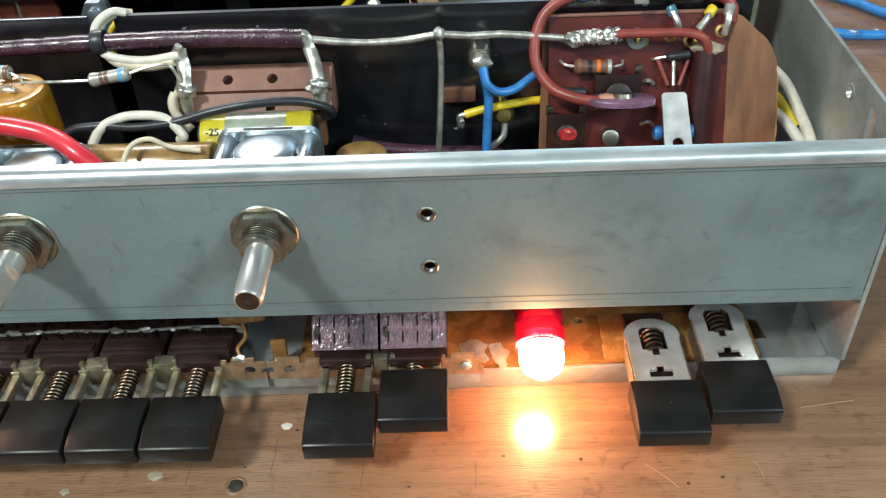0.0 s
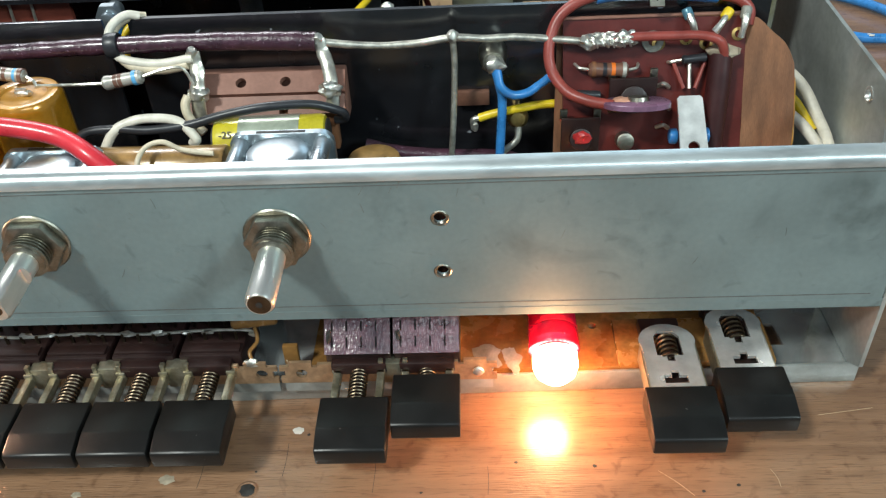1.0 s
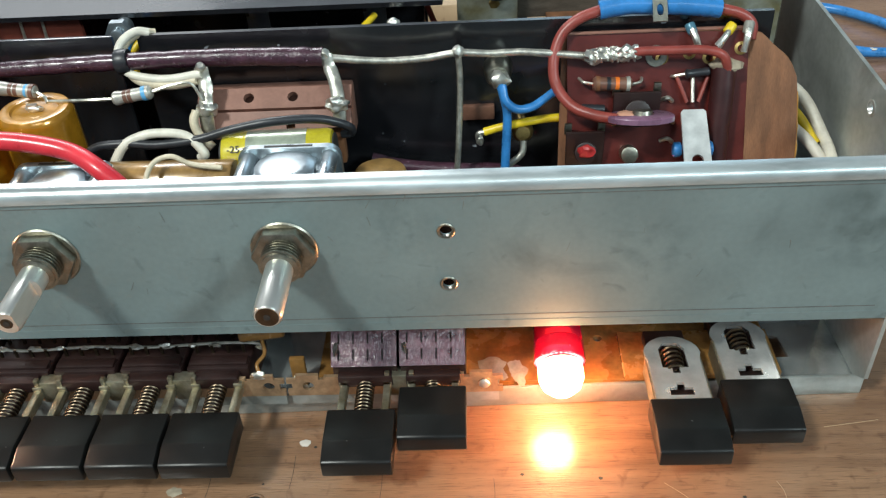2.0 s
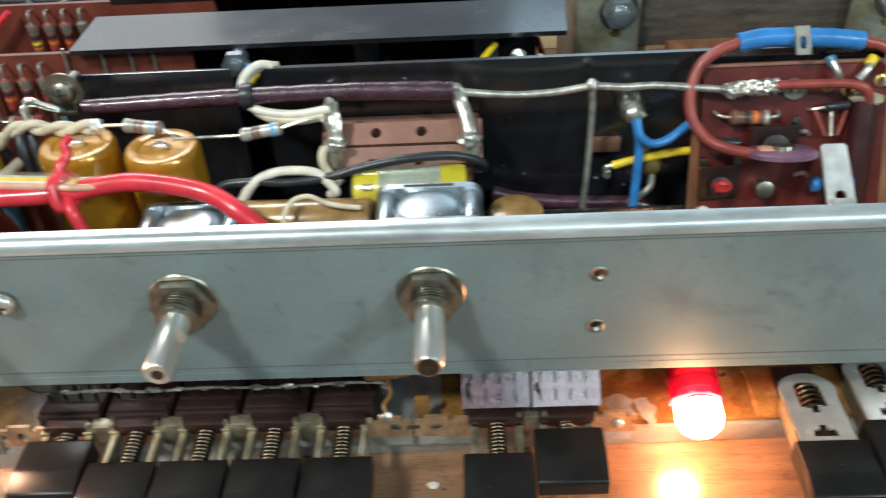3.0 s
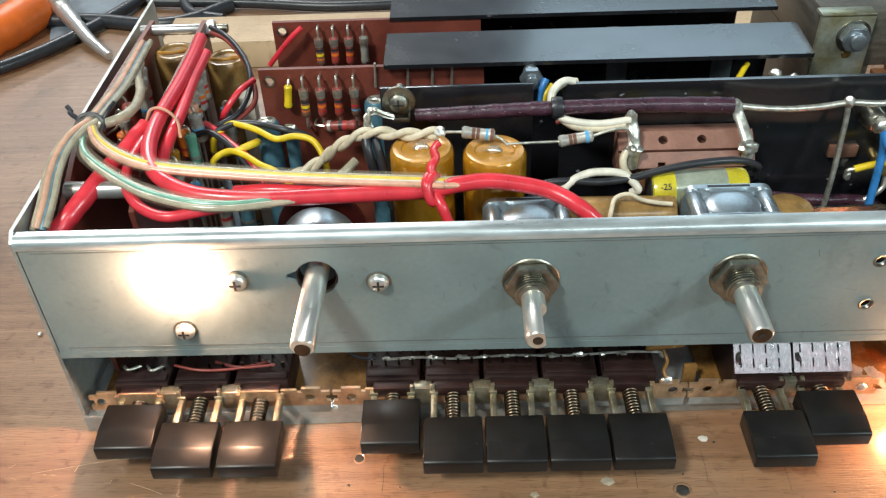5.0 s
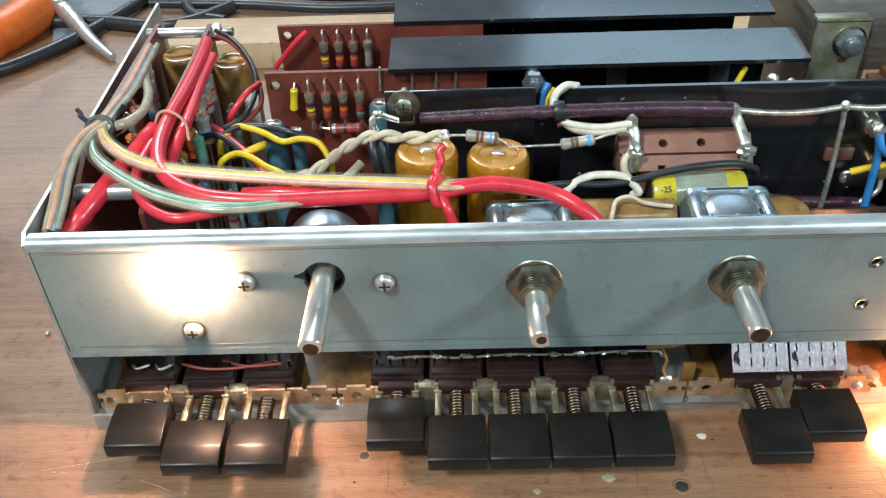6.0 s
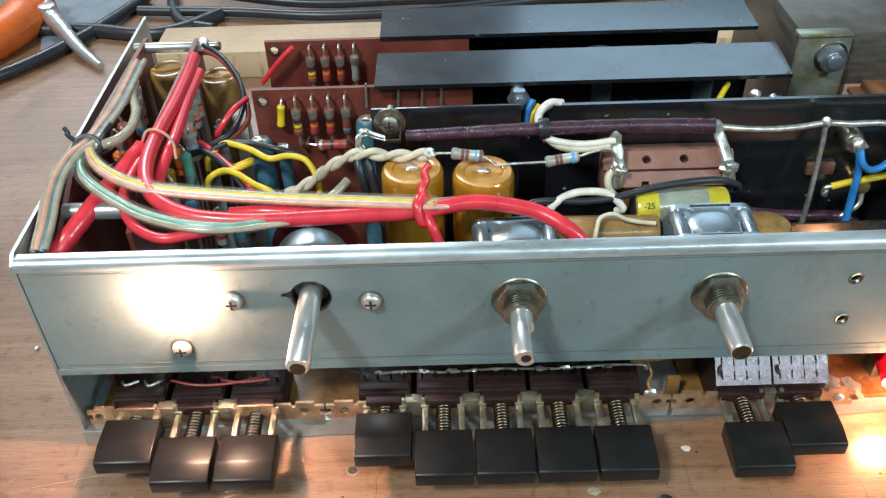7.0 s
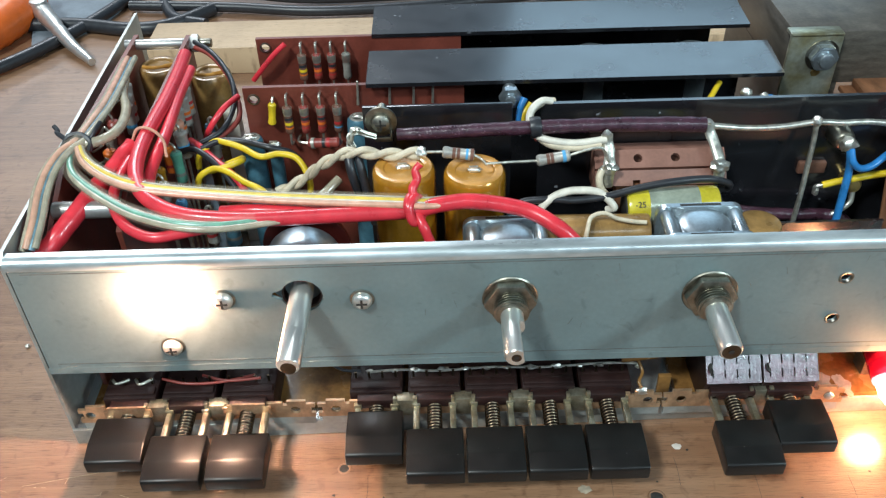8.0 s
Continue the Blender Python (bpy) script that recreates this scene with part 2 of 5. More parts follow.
def stained(m, scale, amount, low, high, tint):
    """Adds soft dark hand marks with a shape of their own to a material."""
    nt = m.node_tree
    bsdf = nt.nodes["Principled BSDF"]
    link = bsdf.inputs["Base Color"].links[0]
    src = link.from_socket
    co = nt.nodes.new("ShaderNodeTexCoord")
    n = nt.nodes.new("ShaderNodeTexNoise")
    n.inputs["Scale"].default_value, n.inputs["Detail"].default_value, n.inputs["Distortion"].default_value = scale, 7, 0.8
    nt.links.new(co.outputs["Object"], n.inputs["Vector"])
    mr = nt.nodes.new("ShaderNodeMapRange")
    mr.inputs[1].default_value, mr.inputs[2].default_value, mr.inputs[4].default_value = low, high, amount
    nt.links.new(n.outputs[0], mr.inputs[0])
    mx = nt.nodes.new("ShaderNodeMix")
    mx.data_type, mx.blend_type = "RGBA", "MULTIPLY"
    mx.inputs[7].default_value = (*tint, 1)
    nt.links.new(mr.outputs[0], mx.inputs[0])
    nt.links.new(src, mx.inputs[6])
    nt.links.new(mx.outputs[2], bsdf.inputs["Base Color"])



def flecked(m, scale, low, color):
    """Scatters tiny pale flecks over a dark material: dust, and painted glints on the maroon braid."""
    nt = m.node_tree
    bsdf = nt.nodes["Principled BSDF"]
    src = bsdf.inputs["Base Color"].links[0].from_socket
    co = nt.nodes.new("ShaderNodeTexCoord")
    n = nt.nodes.new("ShaderNodeTexNoise")
    n.inputs["Scale"].default_value, n.inputs["Detail"].default_value = scale, 1
    nt.links.new(co.outputs["Object"], n.inputs["Vector"])
    mr = nt.nodes.new("ShaderNodeMapRange")
    mr.inputs[1].default_value, mr.inputs[2].default_value = low, low + 0.04
    nt.links.new(n.outputs[0], mr.inputs[0])
    mx = nt.nodes.new("ShaderNodeMix")
    mx.data_type = "RGBA"
    mx.inputs[7].default_value = (*color, 1)
    nt.links.new(mr.outputs[0], mx.inputs[0])
    nt.links.new(src, mx.inputs[6])
    nt.links.new(mx.outputs[2], bsdf.inputs["Base Color"])


def smudge(m, place, radius, scale, tint):
    """Adds one patchy greasy finger mark around a place of the thing."""
    nt = m.node_tree
    bsdf = nt.nodes["Principled BSDF"]
    src = bsdf.inputs["Base Color"].links[0].from_socket
    co = nt.nodes.new("ShaderNodeTexCoord")
    far = nt.nodes.new("ShaderNodeVectorMath")
    far.operation = "DISTANCE"
    far.inputs[1].default_value = place
    nt.links.new(co.outputs["Object"], far.inputs[0])
    near = nt.nodes.new("ShaderNodeMapRange")
    near.interpolation_type = "SMOOTHSTEP"
    near.inputs[1].default_value, near.inputs[2].default_value = radius, radius * 0.2
    near.inputs[3].default_value, near.inputs[4].default_value = 0.0, 1.0
    nt.links.new(far.outputs["Value"], near.inputs[0])
    n = nt.nodes.new("ShaderNodeTexNoise")
    n.inputs["Scale"].default_value, n.inputs["Detail"].default_value = scale, 3
    nt.links.new(co.outputs["Object"], n.inputs["Vector"])
    patch = nt.nodes.new("ShaderNodeMapRange")
    patch.inputs[1].default_value, patch.inputs[2].default_value = 0.40, 0.75
    nt.links.new(n.outputs[0], patch.inputs[0])
    both = nt.nodes.new("ShaderNodeMath")
    both.operation = "MULTIPLY"
    nt.links.new(near.outputs[0], both.inputs[0])
    nt.links.new(patch.outputs[0], both.inputs[1])
    mx = nt.nodes.new("ShaderNodeMix")
    mx.data_type, mx.blend_type = "RGBA", "MULTIPLY"
    mx.inputs[7].default_value = (*tint, 1)
    nt.links.new(both.outputs[0], mx.inputs[0])
    nt.links.new(src, mx.inputs[6])
    nt.links.new(mx.outputs[2], bsdf.inputs["Base Color"])


M["sheath"].node_tree.nodes["Principled BSDF"].inputs["Alpha"].default_value = 0.10
M["black"].node_tree.nodes["Principled BSDF"].inputs["Specular IOR Level"].default_value = 0.85
flecked(M["black"], 420, 0.77, (0.22, 0.23, 0.25))
M["key"].node_tree.nodes["Principled BSDF"].inputs["Specular IOR Level"].default_value = 0.28
flecked(M["key"], 700, 0.80, (0.12, 0.12, 0.12))
# speckled highlights of the shiny braid, put into its colour
flecked(M["maroon"], 1300, 0.70, (0.20, 0.12, 0.16))
M["label"].node_tree.nodes["Principled BSDF"].inputs["Specular IOR Level"].default_value = 1.0
stained(M["panel"], 38, 0.8, 0.56, 0.72, (0.55, 0.56, 0.56))
stained(M["panel"], 170, 0.6, 0.62, 0.74, (0.6, 0.6, 0.6))
smudge(M["panel"], (0.150, -0.07, 0.058), 0.017, 130, (0.5, 0.51, 0.51))
smudge(M["panel"], (0.105, -0.07, 0.053), 0.012, 260, (0.72, 0.73, 0.73))
smudge(M["panel"], (0.050, -0.07, 0.060), 0.010, 330, (0.78, 0.79, 0.79))
stained(M["side"], 45, 0.8, 0.55, 0.7, (0.55, 0.55, 0.52))
stained(M["tray"], 70, 0.45, 0.5, 0.62, (0.35, 0.36, 0.36))
stained(M["bench"], 230, 0.7, 0.58, 0.70, (0.6, 0.54, 0.5))
stained(M["bench"], 30, 0.7, 0.55, 0.72, (0.6, 0.56, 0.52))

# ---- mesh tools, all in millimetres ----
MM = 0.001


def box(x0, x1, y0, y1, z0, z1, bevel=0.0, seg=2):
    bm = bmesh.new()
    bmesh.ops.create_cube(bm, size=1)
    for v in bm.verts:
        v.co = Vector(((x0 + x1) / 2 + v.co.x * (x1 - x0), (y0 + y1) / 2 + v.co.y * (y1 - y0), (z0 + z1) / 2 + v.co.z * (z1 - z0)))
    if bevel:
        bmesh.ops.bevel(bm, geom=bm.edges[:], offset=bevel, segments=seg, profile=0.5, affect="EDGES")
    return bm


def axis_matrix(a, b):
    a, b = Vector(a), Vector(b)
    return Matrix.Translation(a) @ (b - a).to_track_quat("Z", "Y").to_matrix().to_4x4()


def lathe(profile, a, b, n=24):
    """Revolves (radius, height) pairs about the line from a towards b."""
    bm = bmesh.new()
    rings = []
    for r, hgt in profile:
        if r < 1e-6:
            rings.append([bm.verts.new((0, 0, hgt))])
        else:
            rings.append([bm.verts.new((r * math.cos(2 * math.pi * k / n), r * math.sin(2 * math.pi * k / n), hgt)) for k in range(n)])
    for p, q in zip(rings, rings[1:]):
        for k in range(n):
            k2 = (k + 1) % n
            if len(p) == 1 and len(q) == 1:
                continue
            if len(p) == 1:
                bm.faces.new((p[0], q[k2], q[k]))
            elif len(q) == 1:
                bm.faces.new((p[k], p[k2], q[0]))
            else:
                bm.faces.new((p[k], p[k2], q[k2], q[k]))
    bmesh.ops.recalc_face_normals(bm, faces=bm.faces[:])
    bm.transform(axis_matrix(a, b))
    return bm


def cyl(a, b, r, r2=None, n=20, bev=0.0):
    length = (Vector(b) - Vector(a)).length
    r2 = r if r2 is None else r2
    bev = min(bev, length * 0.4, r * 0.8)
    if bev:
        prof = [(0, 0), (r - bev, 0), (r - bev * 0.3, bev * 0.3), (r, bev), (r2, length - bev), (r2 - bev * 0.3, length - bev * 0.3), (r2 - bev, length), (0, length)]
    else:
        prof = [(0, 0), (r, 0), (r2, length), (0, length)]
    return lathe(prof, a, b, n)


def smooth_line(points, per=6):
    pts = [Vector(p) for p in points]
    if len(pts) < 3:
        return pts
    ext = [pts[0] * 2 - pts[1]] + pts + [pts[-1] * 2 - pts[-2]]
    out = []
    for i in range(1, len(ext) - 2):
        p0, p1, p2, p3 = ext[i - 1:i + 3]
        for k in range(per):
            t = k / per
            out.append(0.5 * (2 * p1 + (p2 - p0) * t + (2 * p0 - 5 * p1 + 4 * p2 - p3) * t * t + (3 * p1 - p0 - 3 * p2 + p3) * t ** 3))
    return out + [pts[-1]]


def tube(points, r, n=10, per=6, wobble=0.0, taper=None):
    line = smooth_line(points, per) if per else [Vector(p) for p in points]
    bm = bmesh.new()
    rings, up = [], None
    for i, p in enumerate(line):
        d = (line[min(i + 1, len(line) - 1)] - line[max(i - 1, 0)]).normalized()
        if up is None:
            up = d.orthogonal().normalized()
        up = (up - d * up.dot(d)).normalized()
        side = d.cross(up)
        rad = r * (1 + wobble * noise.noise(p * 0.35))
        if taper:
            rad *= taper[0] + (taper[1] - taper[0]) * i / (len(line) - 1)
        rings.append([bm.verts.new(p + (up * math.cos(2 * math.pi * k / n) + side * math.sin(2 * math.pi * k / n)) * rad) for k in range(n)])
    for a, b in zip(rings, rings[1:]):
        for k in range(n):
            bm.faces.new((a[k], a[(k + 1) % n], b[(k + 1) % n], b[k]))
    bm.faces.new(rings[0][::-1])
    bm.faces.new(rings[-1])
    bmesh.ops.recalc_face_normals(bm, faces=bm.faces[:])
    return bm


def helix(a, b, r, turns, wire, n=6):
    a, b = Vector(a), Vector(b)
    m = axis_matrix(a, b)
    length, steps = (b - a).length, int(turns * 12)
    pts = [m @ Vector((r * math.cos(2 * math.pi * turns * k / steps), r * math.sin(2 * math.pi * turns * k / steps), length * k / steps)) for k in range(steps + 1)]
    return tube(pts, wire, n, 0)


def blob(c, r, seed=0, squash=(1, 1, 1), rough=0.25, sub=2):
    bm = bmesh.new()
    bmesh.ops.create_icosphere(bm, subdivisions=sub, radius=1)
    for v in bm.verts:
        k = 1 + rough * noise.noise(v.co * 1.7 + Vector((seed * 3.1, seed, 0)))
        v.co = Vector((c[0] + v.co.x * r * squash[0] * k, c[1] + v.co.y * r * squash[1] * k, c[2] + v.co.z * r * squash[2] * k))
    return bm


def circle(cx, cy, r, n=20):
    return [(cx + r * math.cos(2 * math.pi * k / n), cy + r * math.sin(2 * math.pi * k / n)) for k in range(n)]


def plate(outline, holes, thick, m=None):
    """A flat sheet with real holes: outline and holes in its own x, y; it is thick along its z; m places it."""
    bm = bmesh.new()
    for loop in (outline, *holes):
        vs = [bm.verts.new((x, y, 0)) for x, y in loop]
        for k in range(len(vs)):
            bm.edges.new((vs[k], vs[(k + 1) % len(vs)]))
    bmesh.ops.triangle_fill(bm, use_beauty=True, use_dissolve=False, edges=bm.edges[:])
    got = bmesh.ops.extrude_face_region(bm, geom=bm.faces[:])
    for v in got["geom"]:
        if isinstance(v, bmesh.types.BMVert):
            v.co.z += thick
    bmesh.ops.recalc_face_normals(bm, faces=bm.faces[:])
    if m is not None:
        bm.transform(m)
    return bm


def prism(profile, x0, x1, bevel=0.0):
    """Extrudes a (y, z) outline along x."""
    bm = bmesh.new()
    a = [bm.verts.new((x0, y, z)) for y, z in profile]
    b = [bm.verts.new((x1, y, z)) for y, z in profile]
    bm.faces.new(a)
    bm.faces.new(b[::-1])
    for k in range(len(a)):
        j = (k + 1) % len(a)
        bm.faces.new((a[k], b[k], b[j], a[j]))
    bmesh.ops.recalc_face_normals(bm, faces=bm.faces[:])
    if bevel:
        bmesh.ops.bevel(bm, geom=bm.edges[:], offset=bevel, segments=2, profile=0.5, affect="EDGES")
    return bm


def joined(*bms):
    out = bmesh.new()
    for b in bms:
        me = bpy.data.meshes.new("tmp")
        b.to_mesh(me)
        out.from_mesh(me)
        bpy.data.meshes.remove(me)
        b.free()
    return out


FRONT = Matrix(((1, 0, 0, 0), (0, 0, 1, 0), (0, 1, 0, 0), (0, 0, 0, 1)))
origin = {}


def make_mesh(name, bm, material, shift):
    bm.transform(Matrix.Translation(-Vector(shift)))
    bm.transform(Matrix.Scale(MM, 4))
    me = bpy.data.meshes.new(name)
    bm.to_mesh(me)
    bm.free()
    me.materials.append(M[material])
    me.polygons.foreach_set("use_smooth", [True] * len(me.polygons))
    me.set_sharp_from_angle(angle=radians(38))
    return me


def thing(name, at, label, category, group="", kind=""):
    ob = new(name)
    ob.empty_display_size = 0.005
    ob.location = Vector(at) * MM
    origin[ob] = Vector(at)
    return tagged(ob, label, category, group, kind)


def part(name, bm, material, parent, label=""):
    shift = origin[parent]
    ob = new(name, make_mesh(name, bm, material, shift))
    ob.parent = parent
    origin[ob] = shift
    return tagged(ob, label)


def single(name, bm, material, label, category, group="", kind=""):
    lo = Vector([min(v.co[k] for v in bm.verts) for k in range(3)])
    hi = Vector([max(v.co[k] for v in bm.verts) for k in range(3)])
    at = Vector(((lo.x + hi.x) / 2, (lo.y + hi.y) / 2, lo.z))
    ob = new(name, make_mesh(name, bm, material, at))
    ob.location = at * MM
    origin[ob] = at
    return tagged(ob, label, category, group, kind)


# ---- room and bench ----
RX0, RX1, RY0, RY1, RZ0, RZ1 = -1300, 1700, -1350, 2050, -750, 1750
single("floor", box(RX0 - 100, RX1 + 100, RY0 - 100, RY1 + 100, RZ0 - 100, RZ0), "wall", "plain grey workshop floor", "floor", kind="structure")
single("ceiling", box(RX0 - 100, RX1 + 100, RY0 - 100, RY1 + 100, RZ1, RZ1 + 100), "wall", "plain grey workshop ceiling", "ceiling", kind="structure")
single("wall_west", box(RX0 - 100, RX0, RY0, RY1, RZ0, RZ1), "wall", "plain grey-blue painted wall", "wall", kind="structure")
single("wall_east", box(RX1, RX1 + 100, RY0, RY1, RZ0, RZ1), "wall", "plain grey-blue painted wall", "wall", kind="structure")
single("wall_south", box(RX0 - 100, RX1 + 100, RY0 - 100, RY0, RZ0, RZ1), "wall", "plain grey-blue painted wall", "wall", kind="structure")
single("wall_north", box(RX0 - 100, RX1 + 100, RY1, RY1 + 100, RZ0, RZ1), "wall", "plain grey-blue painted wall", "wall", kind="structure")

bench = thing("workbench", (150, 200, RZ0), "worn varnished brown wooden workbench with a scratched top", "workbench")
part("bench_top", box(-600, 900, -320, 760, -30, 0, 2), "bench", bench)
for lx in (-550, 850):
    for ly in (-270, 710):
        part("leg", box(lx - 30, lx + 30, ly - 30, ly + 30, RZ0, -30), "bench", bench)

# ---- chassis ----
XL, XR = 7.0, 327.0
chassis = thing("amplifier_chassis", (167, 70, 0), "open grey zinc-plated steel amplifier chassis on a wooden bench", "chassis")
POTS = (137.6, 191.2)
holes = [circle(227, 59.2, 1.45), circle(227, 44.4, 1.4), circle(POTS[0], 56, 4.9), circle(POTS[1], 56, 4.9), circle(45.6, 58.8, 4.7)]
slot = circle(82, 58, 5.6, 28)
slot = [(x - 2.4 if k in (13, 14) else x, y) for k, (x, y) in enumerate(slot)]
front = plate([(XL, 33), (XR, 33), (XR, 69.4), (XL, 69.4)], holes + [slot], 1.0, FRONT)
part("front_panel", front, "panel", chassis, "smooth grey front panel with scuffs and drilled holes")
part("rolled_edge", prism([(-0.45, 69.4), (-0.45, 70.6), (-0.15, 71.5), (0.7, 72.3), (1.8, 72.6), (3.6, 72.6), (3.6, 71.7), (2.0, 71.7), (1.0, 71.0), (1.0, 69.4)], XL - 0.6, XR + 0.6), "edge", chassis, "bright worn rolled top edge")
part("lower_edge", prism([(-0.06, 30.6), (-0.06, 33.0), (1.0, 33.0), (6.0, 31.8), (6.0, 30.6)], XL - 0.3, XR + 0.3), "panel", chassis)
YZ = Matrix(((0, 0, 1, 0), (1, 0, 0, 0), (0, 1, 0, 0), (0, 0, 0, 1)))
part("side_wall", plate([(0.4, 3), (142, 3), (142, 76.5), (3, 73.5), (0.4, 71)], [circle(125, 60, 1.8)], 1.0, Matrix.Translation((XL - 1.6, 0, 0)) @ YZ), "side", chassis)
part("side_wall", plate([(0.4, 10), (6, 6.2), (142, 3), (142, 76.5), (3, 73.0), (0.4, 71)], [circle(33.5, 67, 1.5, 16), [(18, 61), (21.5, 61), (22.5, 69.6), (19, 69.0)]], 1.0, Matrix.Translation((XR + 0.6, 0, 0)) @ YZ), "side", chassis)
SKEW = 0.018
part("tray", plate([(XL - 1, 3 - SKEW * 184), (330, 3 + SKEW * 140), (330, 142), (XL - 1, 142)], [[(309.5, 13), (314, 13), (313, 21), (309.5, 21)]], 1.0, Matrix.Translation((0, 0, 4.6))), "tray", chassis, "bare steel floor tray")
flange = box(XL - 1, 330.6, 2.4, 3.4, 0, 6.4, 0.3)
for v in flange.verts:
    v.co.y += SKEW * (v.co.x - 190)
part("tray_flange", flange, "side", chassis, "low folded front flange")
part("rear_lip", box(XL - 1, 329, 141, 142, 0, 12), "side", chassis)
# unseen black plates, added to keep the pilot bulb's light off the divider
part("added_light_block", box(142, 252, 32, 33, 5.7, 53), "black", chassis)
part("added_light_block", box(252, XR - 0.5, 27, 28, 5.7, 42), "black", chassis)
for hz in (59.2, 44.4):
    part("eyelet", lathe([(1.95, -0.2), (2.05, 0.05), (1.8, 0.25), (1.4, 0.12), (1.36, -0.6)], (227, 0, hz), (227, -1, hz), 24), "nickel", chassis, "small rolled metal eyelet")
part("eyelet", lathe([(1.5, -0.3), (2.0, -0.1), (2.1, 0.2), (1.5, 0.3), (1.2, -0.4)], (XR + 0.6, 33.5, 67), (XR - 0.4, 33.5, 67), 18), "chrome", chassis)
for z in (68.1, 34.6):
    part("score_line", box(XL + 3, XR - 3, -0.05, 0.2, z - 0.13, z + 0.13), "score", chassis)
rng = random.Random(21)
for k in range(16):
    x, z = rng.choice(((206, 62), (212, 61), (222, 66), (164, 63), (217, 48), (150, 46), (255, 50), (268, 60), (283, 47), (300, 52), (236, 60), (110, 50)))
    x, z = x + rng.gauss(0, 4), z + rng.gauss(0, 2.5)
    a, ln = rng.uniform(0.9, 2.2), rng.uniform(0.8, 3.2)
    part("scratch", tube([(x, -0.01, z), (x + 0.5 * ln * math.cos(a) + 0.05, -0.03, z + 0.5 * ln * math.sin(a)), (x + ln * math.cos(a), -0.01, z + ln * math.sin(a))], rng.uniform(0.03, 0.07), 5, 3), "score", chassis)

# ---- panel controls ----


def hexagon(cx, cz, r, y0, y1):
    return cyl((cx, y0, cz), (cx, y1, cz), r, None, 6)


def file_flat(shaft, start, normal, depth, ramp):
    """Files a flat along the shaft from a start point to its tip, with a sloping run-in."""
    nrm = Vector(normal).normalized()
    at = Vector(start)
    bmesh.ops.bisect_plane(shaft, geom=shaft.verts[:] + shaft.edges[:] + shaft.faces[:], plane_co=at, plane_no=(0, 1, 0))
    bmesh.ops.bisect_plane(shaft, geom=shaft.verts[:] + shaft.edges[:] + shaft.faces[:], plane_co=at + Vector((0, -ramp, 0)), plane_no=(0, 1, 0))
    for v in shaft.verts:
        if v.co.y < at.y - ramp / 2:
            d = (v.co - at).dot(nrm)
            if d > depth:
                v.co -= nrm * (d - depth)


def potentiometer(px, flat, round_can):
    p = thing("potentiometer", (px, 0, 46), "nickel-plated rotary potentiometer with bare shaft in the front panel", "potentiometer", "panel controls")
    part("washer", lathe([(4.6, 0), (7.35, 0), (7.5, 0.3), (7.2, 0.6), (4.6, 0.6)], (px, 0, 55.5), (px, -1, 55.5), 30), "nickel", p)
    nut = hexagon(px, 55.5, 7.1, -0.6, -3.0)
    bmesh.ops.bevel(nut, geom=nut.edges[:], offset=0.35, segments=2, profile=0.5, affect="EDGES")
    part("nut", nut, "nickel", p)
    thread = [(0, -6), (4.1, -6)] + [q for k in range(8) for q in ((4.15, k * 0.85), (4.7, k * 0.85 + 0.12), (4.7, k * 0.85 + 0.42), (4.15, k * 0.85 + 0.54))] + [(4.1, 6.9), (3.2, 7.2), (0, 7.2)]
    part("bushing", lathe(thread, (px, 0, 55.6), (px, -1, 55.57), 24), "nickel", p, "threaded bushing")
    a, b = Vector((px, -7, 55.5)), Vector((px + 0.0, -22, 55.2))
    shaft = lathe([(0, 0), (3.05, 0), (3.05, 14.4), (2.6, 15.05), (0, 15.1)], a, b, 32)
    if flat:
        file_flat(shaft, (px, -11.4, 55.4), (0.99, 0, 0.14), 1.8, 0.3)
    part("shaft", shaft, "shaftsteel", p, "shaft with a flat" if flat else "round shaft with a centre dimple")
    tip = a + (b - a).normalized() * 15.05
    part("end_face", cyl(tip, tip + (b - a).normalized() * 0.1, 1.3 if flat else 2.4, None, 20), "springsteel", p)
    # dark disc paints the shade inside the dimple
    part("centre_dimple", cyl(tip, tip + (b - a).normalized() * 0.2, 0.7, None, 14), "mark", p)
    top = 67.6 if round_can else 70.2
    part("housing", lathe([(0, 0), (10.4, 0), (10.8, 0.5), (10.8, 11.3), (10.4, 11.8), (0, 11.8)], (px, 7.2, top - 11.6), (px, 19, top - 11.6), 48), "can", p, "round alloy housing")
    part("bulge", lathe([(6.9, 0), (6.4, 0.35), (4.4, 0.75), (0, 0.9)], (px, 13.2, top - 1.5), (px, 13.0, top + 9), 32), "can", p, "domed round boss" if round_can else "embossed oval boss")
    for y0, y1, half in ((6.0, 7.5, 12.3), (18.6, 20.4, 11.9)):
        corners = [(half - 3 + 3 * math.cos(radians(w)), top - 3 + 3 * math.sin(radians(w))) for w in (0, 18, 36, 54, 72, 90)]
        outline = [(px - half, 43.5), (px + half, 43.5)] + [(px + x, z) for x, z in corners] + [(px - x, z) for x, z in reversed(corners)]
        face = part("end_plate", plate(outline, [], y1 - y0, Matrix.Translation((0, y0, 0)) @ FRONT), "can", p, "rounded stamped end plate")
        # slot depth is only a dark bar, its shade put into the colour
        part("slot", box(px - 5.6, px + 5.6, y0 + 0.45, y1 - 0.45, top - 0.3, top + 0.06), "mark", face)
        part("seam", box(px - half + 3, px + half - 3, y1 - 0.02, y1 + 0.35, top - 1.4, top - 0.5), "springsteel", face)
    for sx in (-1, 1):
        part("tie_post", cyl((px + sx * 9.3, 7.4, top - 2.7), (px + sx * 9.3, 18.8, top - 2.7), 2.0, None, 20, 0.2), "can", p, "round spacer post")
